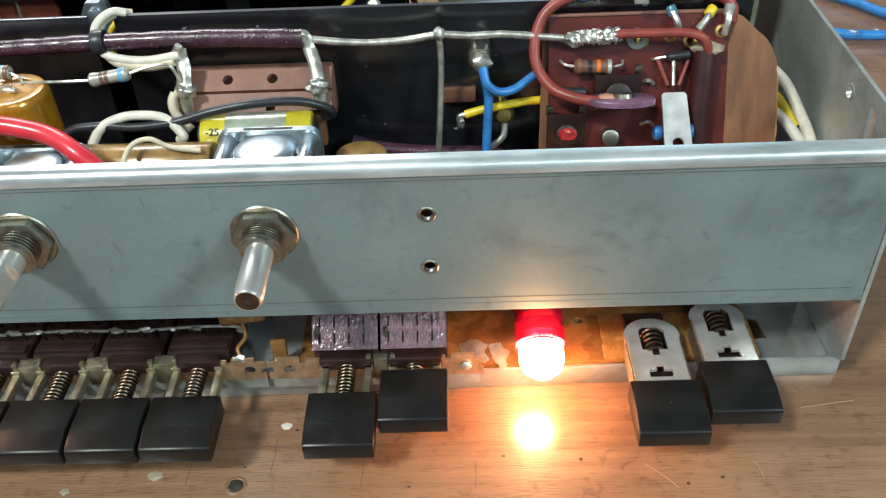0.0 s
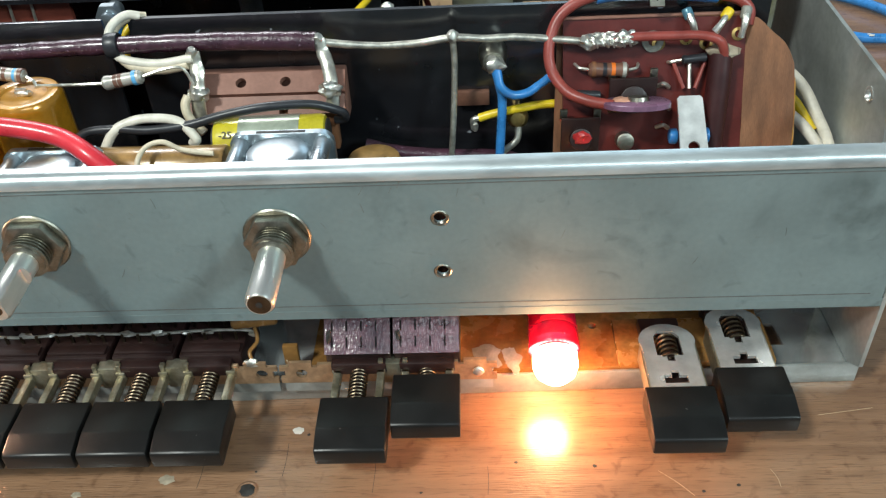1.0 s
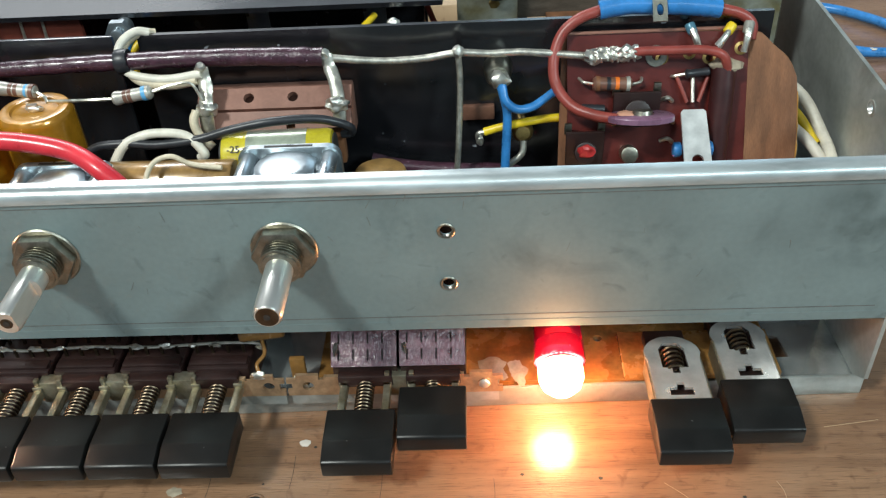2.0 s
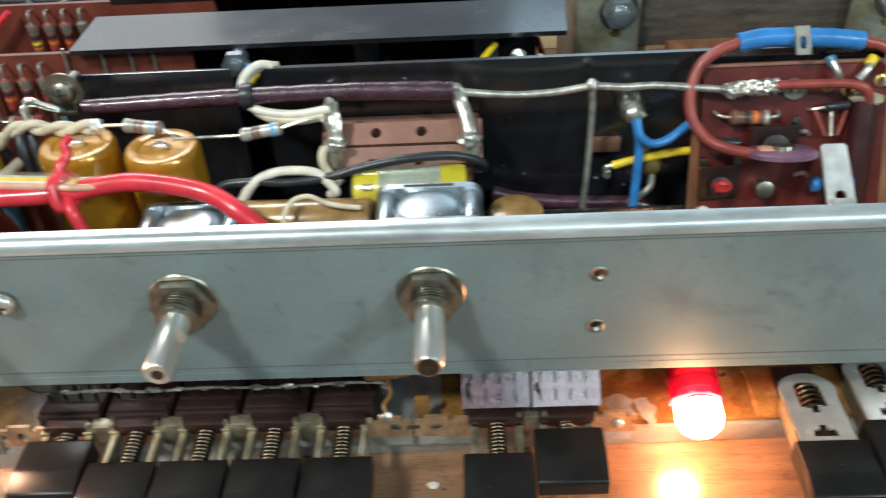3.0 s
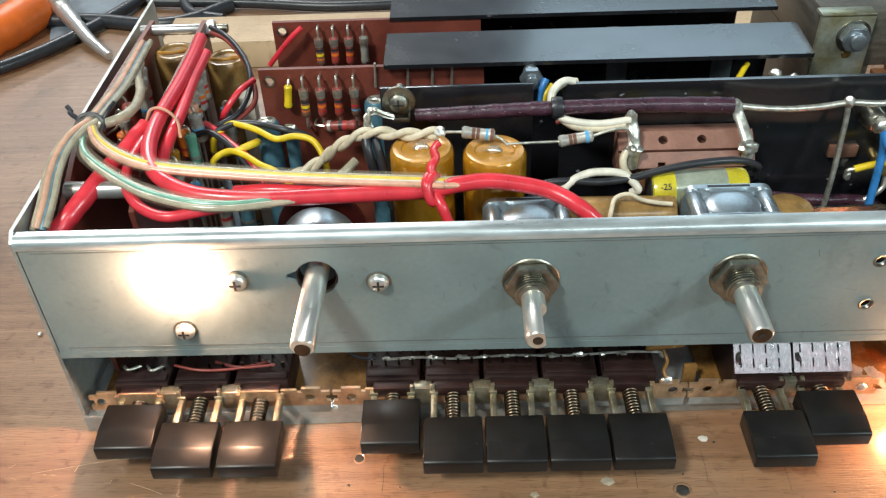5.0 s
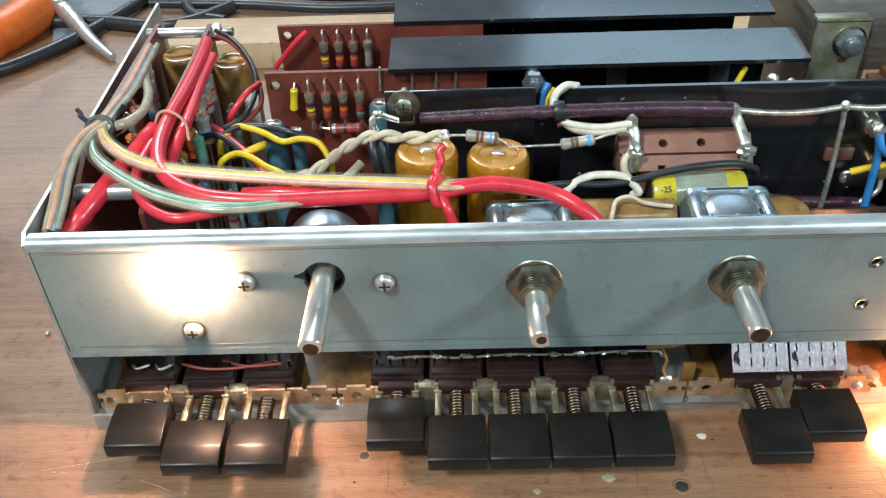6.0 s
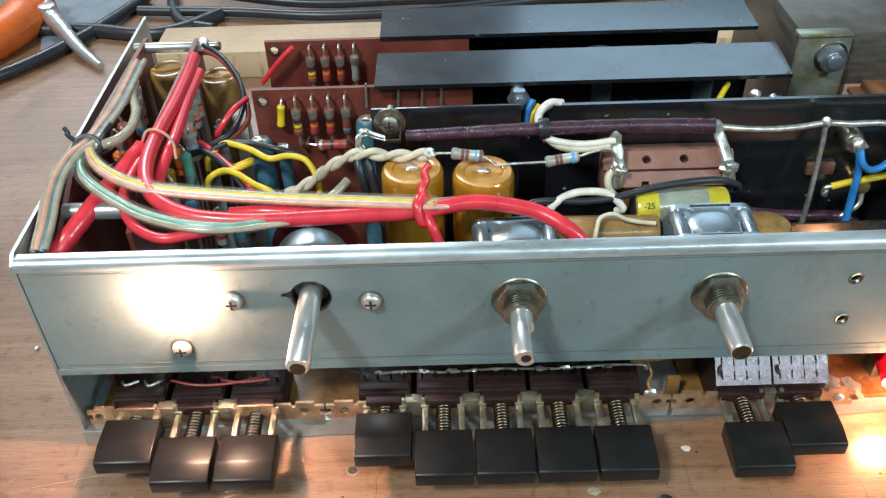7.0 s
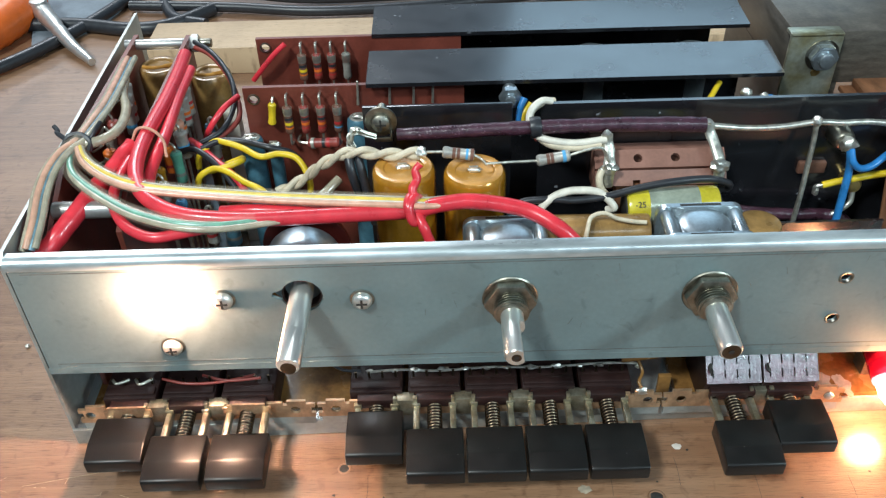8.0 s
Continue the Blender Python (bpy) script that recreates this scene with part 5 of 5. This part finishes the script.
for k, col in enumerate(("clear", "pink", "bluecan", "clear")):
    off = Vector(((k - 1.5) * 1.25, 0.1 * k, 0.7 * (k % 2)))
    part("clear_sleeve", tube([Vector(p) + off for p in RIB], 0.95, 10, 8), col, hr)
LONG = [(15.6, 42.7, 81.0), (20, 34, 81.0), (26.7, 27.5, 80.4), (35, 23.4, 79.4), (46.4, 21.3, 78.4), (74.2, 18.2, 77.4), (109.9, 14.6, 77.2), (116, 14.8, 76.6), (122, 17, 75.4)]
for k, col in enumerate(("clear", "yellow", "white", "pink")):
    off = Vector((0.1 * k, (1.5 - k) * 1.15, 0.35 * (k % 2)))
    part("clear_sleeve", tube([Vector(p) + off for p in LONG], 0.72 if k == 1 else 0.85, 10, 8), col, hr)
LOW = [(15.6, 43.2, 79.8), (15.0, 36.4, 79.4), (17.4, 30.2, 78.8), (23.0, 24.4, 78), (30.0, 19.0, 77.2), (37.0, 14.4, 76.6), (47.0, 10.2, 76.2), (55.4, 8.6, 75.8), (63, 8.8, 75.6), (71, 10.4, 75.4), (82, 13.2, 75)]
for k, col in enumerate(("clear", "green", "clear")):
    off = Vector((0.2 * k, (1 - k) * 1.2, 0.4 * (k % 2)))
    part("clear_sleeve", tube([Vector(p) + off for p in LOW], 0.9, 10, 8), col, hr)
for run in (RIB, LONG, LOW):
    part("outer_sheath", tube([Vector(p) + Vector((0.1, 0, 0.3)) for p in run[:-1]], 2.35, 14, 8), "sheath", hr, "clear outer sheath")
part("branch_sleeve", tube([(16.6, 42.8, 80.8), (20.4, 43.4, 80.8), (24.0, 47.6, 80.6), (25.0, 55, 80), (23.4, 65, 79.4), (19.6, 75, 79), (17.6, 85, 78.8)], 1.5, 10, 8), "clear", hr, "yellowed clear sleeve")
part("black_tie", joined(tube([(11.6, 41.6, 80.4), (13.4, 43.4, 82.8), (16.6, 44, 83.0), (19.4, 42.6, 81.6), (19.0, 41.2, 79.4)], 0.9, 8), tube([(12.4, 43, 82.4), (10.0, 44.4, 83.6), (9.4, 46.4, 83.2), (8.2, 47.4, 84.2)], 0.7, 8), tube([(19, 42.8, 81.4), (20.6, 45.4, 83.6), (21.6, 48.4, 84.6)], 0.6, 8)), "blackpvc", hr, "knotted black lacing cord")
part("string_tie", tube([(30.2, 46.6, 79.4), (31.6, 47.6, 82.0), (34.4, 47.4, 82.8), (37.4, 46.8, 81.4), (39.6, 45, 79.4), (40.2, 42.6, 77), (41, 40.4, 77.4)], 0.45, 8), "pink", hr)

# ---- red board with trimmers ----
def tilted(z):
    return 49.2 - (81.6 - z) * 0.40


rb = thing("trimmer_board", (278, 38, 20), "dark red circuit board with trimmers, resistors and clipped leads", "circuit board")
LEAN = math.atan2(0.40, 1.0)
RBM = Matrix.Translation((0, 49.2, 81.6)) @ Matrix.Rotation(-LEAN, 4, "X") @ FRONT
part("board", plate([(257, -44), (301, -44), (302, -0.8), (257, 0)], [circle(279.6, -6.6, 1.0, 12), circle(291, -7.0, 1.2, 12)], 1.5, RBM), "pcb2", rb)
part("top_edge", box(257, 302, 48.6, 49.6, 81.4, 81.9, 0.1), "bakelite", rb)


def on_board(x, z, lift=0.0):
    return Vector((x, tilted(z) - lift * math.cos(LEAN), z + lift * math.sin(LEAN)))


def trimmer(x, z, r, dot, disc):
    t = part("trimmer_base", joined(cyl(on_board(x, z, 0.4), on_board(x, z, 5.0), r * 0.42, None, 24, 0.4)), "switch", rb, "dark trimmer potentiometer")
    part("trimmer_plate", box(x - r * 0.72, x + r * 0.72, tilted(z + 3) - 3.6, tilted(z + 3) - 2.8, z - 3, z + 6.4, 0.3), "switch", t)
    if disc:
        a = on_board(x, z - 1.0, 8.6)
        part("disc", lathe([(0, 0), (r, 0), (r, 1.1), (r - 0.4, 1.4), (0, 1.4)], a, a + Vector((0, 0.34, 0.94)), 32), "plum", t)
        part("hub", lathe([(0, 0), (2.6, 0), (2.4, 1.0), (0, 1.2)], a + Vector((0.4, 0.4, 1.3)), a + Vector((0.4, 0.74, 2.24)), 20), "nickel", t)
        part("paint_dot", blob(a + Vector((-3.2, 0.2, 1.5)), 2.2, 3, (1.1, 0.9, 0.22), 0.5), "pink", t, "pink paint dot")
    else:
        part("paint_dot", blob(on_board(x, z + 0.4, 5.4), 1.9, 7, (1.1, 0.5, 1), 0.6), "redband", t, "red sealing paint dot")
    for sx in (-1, 1):
        part("terminal_tab", box(x + sx * r * 0.62 - 0.9, x + sx * r * 0.62 + 0.9, tilted(z + 6) - 3.4, tilted(z + 6) - 2.4, z + 5.0, z + 8.0, 0.2), "nickel", t)


trimmer(273.6, 63.6, 8.0, "pink", True)
trimmer(261.0, 55.0, 6.6, "red", False)
part("trimmer_foot", cyl(on_board(272, 54, 0), on_board(272, 54, 4), 2.2, None, 18, 0.4), "nickel", rb)
part("tag", plate([(-3.3, 0), (3.3, 0), (3.0, 15.4), (2.4, 16), (-2.4, 16), (-3.0, 15.4)], [circle(0, 3.0, 1.4, 14)], 0.8, Matrix.Translation((286.8, 25, 55.8)) @ Matrix.Rotation(radians(38), 4, "X")), "brightmetal", rb, "bright bent metal tag with a hole")
part("tag_leg", box(284.2, 289, 24.4, 25.4, 40, 58.8, 0.2), "brightmetal", rb)
for sx, cx in ((-1, 283), (1, 290.6)):
    part("blue_coil", cyl((cx - 1.0, 33, 57.6), (cx + 1.0, 33, 57.6), 1.9, None, 18, 0.5), "blue", rb)
for x0, zz in ((283.6, 71.5), (287.4, 72.4), (291.2, 71.5)):
    part("clipped_lead", tube([(x0 + (287.4 - x0) * 0.0, tilted(zz) - 1, zz), (287.2 + (x0 - 287.2) * 0.35, tilted(66) - 2.5, 66.4)], 0.5, 8, 0), "redbrown" if abs(x0 - 287.4) > 1 else "tinned", rb)
part("dark_tube", tube([on_board(294.6, 73, 2.2), on_board(294.2, 66, 2.4), on_board(293.4, 57, 2.4), on_board(292.6, 44, 2.4)], 2.9, 14), "darkred", rb, "thick dark red sleeve")
part("solder_cap", blob(on_board(294.8, 73.6, 2.6), 3.2, 9, (1.3, 0.7, 0.5), 0.5), "glue", rb)
part("red_lead", tube([(268, 43.6, 78.6), (274, 43.4, 79.0), (281.9, 42.8, 79.2), (289, 42.4, 79.2), (293.4, 41.8, 77.8), (295.2, 42, 73.6)], 1.15, 10), "redbrown", rb)
for x, z in ((280, 75.4), (291.4, 75.2), (286.6, 76.4), (299, 77)):
    p = on_board(x, z, 0)
    part("eyelet", lathe([(0.9, 0), (1.5, 0), (1.6, 0.3), (0.9, 0.5)], p, p + Vector((0, -1, 0.4)), 16), "brass", rb)
part("washer", lathe([(1.1, 0), (2.6, 0), (2.6, 0.5), (1.1, 0.5)], on_board(278.6, 76, 0), on_board(278.6, 76, 2), 18), "nickel", rb)
for (x, z), (x2, z2), col in (((286.4, 82.6), (288.2, 78.6), "bluecan"), ((296.2, 82.2), (292.8, 78.6), "yellow"), ((300.4, 82.6), (299.2, 77.0), "grey")):
    a, b = Vector((x, 48.4, z)), Vector((x2, 45.4, z2))
    part("bead", cyl(a + (a - b).normalized() * 0.9, a + (b - a) * 0.35, 1.25, None, 14, 0.5), col, rb)
    part("lug", tube([a, a.lerp(b, 0.5) + Vector((0, -0.8, 0.4)), b], 0.85, 8, 6, 0.3), "solder", rb)
for x, z, sx in ((259.6, 65.6, 1),):
    part("lead_hook", tube([on_board(257.8, 65.6, 0.2), on_board(258.8, 65.4, 1.4), on_board(260.4, 64.8, 1.4)], 0.5, 8), "tinned", rb)
    part("dark_diode", cyl(on_board(260.2, 64.8, 1.5), on_board(266, 64.4, 1.5), 1.2, None, 14, 0.3), "blackpvc", rb)
for x, z in ((281.4, 66), (281.8, 61), (281.6, 56.6)):
    part("lead_hook", tube([on_board(x - 1.6, z, 0.3), on_board(x, z + 0.6, 1.5), on_board(x + 1.4, z - 0.3, 0.4)], 0.55, 8), "tinned", rb)
resistor(on_board(263.0, 70.4, 2.2), on_board(272.4, 70.0, 2.2), 1.75, "resbrown", [(0.12, "fibre"), (0.4, "blackpvc"), (0.62, "orange"), (0.9, "silverpaint")], [[on_board(263, 70.4, 2.2), on_board(260.8, 70.8, 1.8), on_board(259.8, 71.6, 0)], [on_board(272.4, 70, 2.2), on_board(274.6, 70.4, 1.8), on_board(275.2, 71.2, 0)]], "brown resistor with an orange band on the red board")
resistor(on_board(285.4, 71.8, 1.8), on_board(291.4, 72.2, 1.6), 1.05, "blackpvc", [], [[on_board(285.4, 71.8, 1.8), on_board(283, 71.4, 1.2), on_board(282.4, 71.2, 0)]], "small black diode on the red board")
fs = thing("fibre_sheet", (290, 50, 20), "torn brown fibre insulating sheet curving beside the red board", "sheet")
part("sheet", plate([(254.4, -44), (302, -44), (302, 0.6), (256.0, 2.2)], [], 0.7, Matrix.Translation((0, 2.4, 0)) @ RBM), "fibre", fs)
bm = bmesh.new()
cols, nrow = [], 14
for i in range(10):
    u = i / 9
    col = []
    for j in range(nrow):
        v = j / (nrow - 1)
        ztop = 80.6 - 2.0 * u - 7.5 * u ** 3 + 0.5 * math.sin(9 * u)
        z = 30 + (ztop - 30) * v
        wid = 11.6 * (0.72 + 0.28 * math.sin(math.pi * min(1, 0.25 + 0.6 * (1 - v))))
        x = 301.2 + u * wid
        y = tilted(z) + 0.6 - 3.4 * math.sin(u * 1.7) * (0.6 + 0.4 * v) + 0.25 * noise.noise(Vector((x * 0.3, z * 0.2, 0)))
        col.append(bm.verts.new((x, y, z)))
    cols.append(col)
for a, b in zip(cols, cols[1:]):
    for j in range(nrow - 1):
        bm.faces.new((a[j], b[j], b[j + 1], a[j + 1]))
bmesh.ops.recalc_face_normals(bm, faces=bm.faces[:])
bmesh.ops.solidify(bm, geom=bm.faces[:], thickness=0.7)
edge = [tuple(v.co) for v in cols[-1][::2]]
part("flap", bm, "fibre", fs, "torn curled flap")
part("torn_edge", tube(edge, 0.5, 7, 4, 0.5), "goldrim", fs, "pale torn edge")

bl = thing("blue_sleeve_wire", (278, 50, 76), "brick-red wire with blue sleeve and metal tag over red board", "wire")
part("sleeve", tube([(264.6, 50, 87.0), (271, 50.2, 87.9), (278.2, 50, 87.7), (286, 50, 87.2), (293.4, 50, 86.2)], 2.25, 14, 8, 0.08), "blue", bl, "glossy blue insulating sleeve")
part("wire", tube([(265, 50, 87.0), (259.6, 49, 85.4), (255.4, 47.6, 82), (253.4, 44.6, 76.6), (254, 41.6, 71.6), (257.4, 38, 68), (262, 35.4, 66.8), (268, 33.6, 66.2)], 1.35, 12, 8), "redbrown", bl)
part("wire", tube([(293, 50, 86.3), (298.6, 50, 84.6), (301.4, 49.2, 82.2), (301.2, 48, 79)], 1.3, 12, 8), "redbrown", bl)
part("tag", plate([(-1.7, -3.4), (1.7, -3.4), (1.7, 3.4), (-1.7, 3.4)], [[(0.8 * math.cos(a * math.pi / 6), 1.5 * math.sin(a * math.pi / 6) - 0.6) for a in range(12)]], 0.6, Matrix.Translation((278.4, 47.0, 88.4)) @ Matrix.Rotation(radians(-40), 4, "X") @ FRONT), "nickel", bl, "slotted metal tag")

for pts, r, col, lab in (
    ([(308, 62, 60), (314, 60, 62), (320.5, 57, 58), (324, 50, 52), (325, 40, 47), (322, 32, 38)], 1.6, "white", "thick white cable beside the chassis side"),
    ([(306, 54, 56), (312, 50, 56), (319, 45, 52), (323, 38, 46), (322, 30, 36)], 1.5, "white", "white cable beside the chassis side"),
    ([(306, 58, 58), (312, 55, 57.6), (317.6, 52, 56), (322, 46, 50)], 1.3, "yellow", "yellow wire beside the chassis side"),
    ([(305, 46, 54), (310, 42, 52), (315, 36, 48), (318, 30, 40)], 1.3, "red", "dark red wire beside the chassis side"),
    ([(312, 90, 40), (313, 86, 62), (314.5, 78, 82), (315, 76, 92)], 0.9, "yellow", "yellowed wire on the transformer bracket"),
):
    single("hookup_wire", tube(pts, r, 10, 8), col, lab, "wire", "hook-up wires")

# ---- transformer ----
tr = thing("transformer", (275, 105, 5.6), "mains transformer with dark laminated core and yellowed zinc brackets", "transformer")
part("core_top", box(231.6, 318, 78, 140, 74, 92, 0.5), "laminate", tr, "dark laminated iron core")
part("core_leg", box(231.6, 249, 78, 140, 5.6, 74), "laminate", tr)
part("core_leg", box(301, 318, 78, 140, 5.6, 74), "laminate", tr)
for x0 in (232.2, 303.0):
    br = part("bracket", joined(box(x0 - 2.4, x0 + 14, 75.6, 77.2, 5.6, 92.2, 0.3), box(x0 - 2.4, x0 + 14, 75.6, 81, 91.4, 92.6, 0.3)), "zincyellow", tr, "yellowed zinc bracket strip")
    bolt = cyl((x0 + 8.4, 75.6, 85.4), (x0 + 8.4, 72.4, 85.4), 4.5, None, 6)
    bmesh.ops.bevel(bolt, geom=bolt.edges[:], offset=0.4, segments=2, affect="EDGES")
    part("nut", bolt, "can", br)
    part("washer", cyl((x0 + 8.4, 75.7, 85.4), (x0 + 8.4, 75.2, 85.4), 5.2, None, 24), "nickel", br)
    part("bolt_end", cyl((x0 + 8.4, 72.4, 85.4), (x0 + 8.4, 70.6, 85.4), 2.3, None, 16, 0.3), "can", br)
    part("rust_spot", blob((x0 + 7.6, 75.55, 79.4), 1.4, 3, (1, 0.12, 1), 0.4), "brass", br)
part("bobbin", joined(box(250, 300, 64, 78, 71.6, 73.2, 0.3), box(254, 296, 66, 78, 73.2, 75.6, 0.3)), "fibre", tr, "brown bobbin flange")
part("winding", box(252, 298, 66, 78, 20, 71.6, 2), "bakelite", tr)

# ---- on the bench around the chassis ----
single("pine_batten", box(-30, 300, 237, 269, 0, 15, 1.0), "pine", "pale pine batten lying on the bench behind the chassis", "batten")
cord = thing("mains_cable", (405, 215, 0), "speckled blue cord looped on the bench", "cord")
part("cable_run", tube([(470, 190, 3), (430, 193, 3), (407, 195, 3), (398, 197, 3), (384, 205, 3)], 2.1, 12), "blue", cord)
part("cable_run", tube([(470, 160, 3.2), (440, 196, 3.2), (424, 216, 3), (414, 231, 3), (400, 244, 3), (380, 252, 3)], 2.1, 12), "blue", cord)
rng = random.Random(5)
for k in range(14):
    x = rng.uniform(402, 440)
    part("fleck", blob((x, 194.6 + rng.uniform(-1, 1), 4.9), 0.8, k, (1.4, 0.7, 0.4), 0.4, 1), "white", cord)
for pts, r in (([(-240, 300, 4), (-150, 296, 4), (-87, 294, 4), (-52, 286, 4), (-30, 290, 4), (-10, 310, 4)], 4.0), ([(-160, 210, 4), (-113, 240, 4), (-80, 290, 4), (-60, 340, 4)], 3.4), ([(-48, 360, 4), (-42, 327, 4), (-30, 300, 4), (-10, 290, 4)], 3.2), ([(-60, 318, 4), (0, 312, 4), (57, 303, 4), (140, 310, 4), (230, 330, 4)], 3.0), ([(-20, 330, 9), (40, 322, 4), (110, 322, 4), (200, 318, 4), (300, 340, 4)], 3.0)):
    single("black_cord", tube(pts, r, 12, 8), "blackpvc", "black rubber mains cord lying on the bench", "cord", "black cords")
pl = thing("pliers", (-110, 290, 0), "steel pliers with an orange plastic handle on the bench", "pliers")
part("handle", tube([(-150, 238, 8), (-132, 262, 9), (-121, 286, 10), (-118, 318, 10)], 11, 16, 8, 0.1), "orangeplastic", pl, "orange plastic handle")
part("jaw", tube([(-116, 318, 10), (-104, 300, 9.5), (-92, 284, 8), (-78, 266, 5), (-63, 250, 2.6)], 5.0, 12, 8, 0.1, (1.3, 0.45)), "chrome", pl, "bright steel jaw")
part("pivot", cyl((-106, 302, 8), (-106, 302, 16), 5.0, None, 20, 0.8), "chrome", pl)
single("dark_sheet", plate([(-100, 262), (-72, 300), (-60, 350), (-130, 350), (-112, 300)], [], 1.6, Matrix.Translation((0, 0, 0))), "greycloth", "blue-grey plastic sheet under the pliers", "sheet")
single("grime_spot", blob((-104.5, 259, 0.2), 4.4, 2, (1.2, 0.8, 0.1), 0.5), "mark", "dark burnt spot on the bench", "spot")
single("metal_bead", blob((-24.4, 41.6, 0.6), 0.9, 1, (1, 1, 0.9), 0.2), "solder", "tiny solder bead on the bench", "solder")


def dent(x, y, r, seed):
    d = thing("bench_hole", (x, y, 0), "chipped screw hole in the varnished bench top", "hole", "bench holes")
    # flat dark blob in place of a real hollow, shade by colour
    part("pit", blob((x, y, 0), r, seed, (1.0, 0.9, 0.14), 0.5, 3), "mark", d)
    part("rim", lathe([(r * 0.85, 0.05), (r * 1.1, 0.22), (r * 1.35, 0.02)], (x, y, 0), (x, y, 1), 16), "bench", d)


dent(88.8, -12.9, 1.5, 2)
dent(179.2, -25.8, 2.0, 5)
# the first drop is coloured white to carry a bright glint
for x, y, r, s in ((188.8, -8.1, 1.2, 1), (159.0, -22.4, 1.6, 4), (138.3, -26.5, 1.0, 6)):
    single("glue_drop", blob((x, y, 0.05), r, s, (1.15, 0.8, 0.06), 0.5, 3), "glintdrop" if s == 1 else "glue", "flattened pale dried drop on the bench", "glue", "glue drops")
for (x0, y0), (x1, y1) in (((276, -22), (283, -29)), ((302, -22), (303, -27)), ((24, -20), (34, -24)), ((-6, -16), (30, -9)), ((318, -6), (332, -4))):
    single("scratch", tube([(x0, y0, 0.02), ((x0 + x1) / 2 + 0.4, (y0 + y1) / 2, 0.05), (x1, y1, 0.02)], 0.07, 5), "pine", "pale scratch in the varnished bench top", "scratch", "scratches")
rng = random.Random(31)
for k in range(16):
    x, y, a, ln = rng.uniform(-22, 22), rng.uniform(-34, -12), rng.uniform(-0.6, 1.4), rng.uniform(0.5, 2.6)
    single("scratch", tube([(x, y, 0.01), (x + ln / 2 * math.cos(a), y + ln / 2 * math.sin(a) + rng.uniform(-0.15, 0.15), 0.03), (x + ln * math.cos(a), y + ln * math.sin(a), 0.01)], rng.uniform(0.03, 0.08), 5), "pine", "pale scratch in the varnished bench top", "scratch", "scratches")
for x, y, ln in ((187, -12, 10), (209, -15, 12), (167, -17, 8), (96, -16, 9), (236, -20, 8)):
    single("saw_mark", tube([(x, y, 0.01), (x + 0.15, y - ln / 2, 0.03), (x - 0.1, y - ln, 0.01)], 0.055, 5), "mark", "thin dark saw mark across the bench top", "saw mark", "saw marks")
rng = random.Random(9)
for k in range(9):
    x = rng.uniform(60, 320)
    y = rng.uniform(-28, -8)
    single("speck", blob((x, y, 0.05), rng.uniform(0.25, 0.55), k, (1.2, 1, 0.4), 0.5, 1), "mark", "dark speck of dirt on the bench", "speck", "specks")
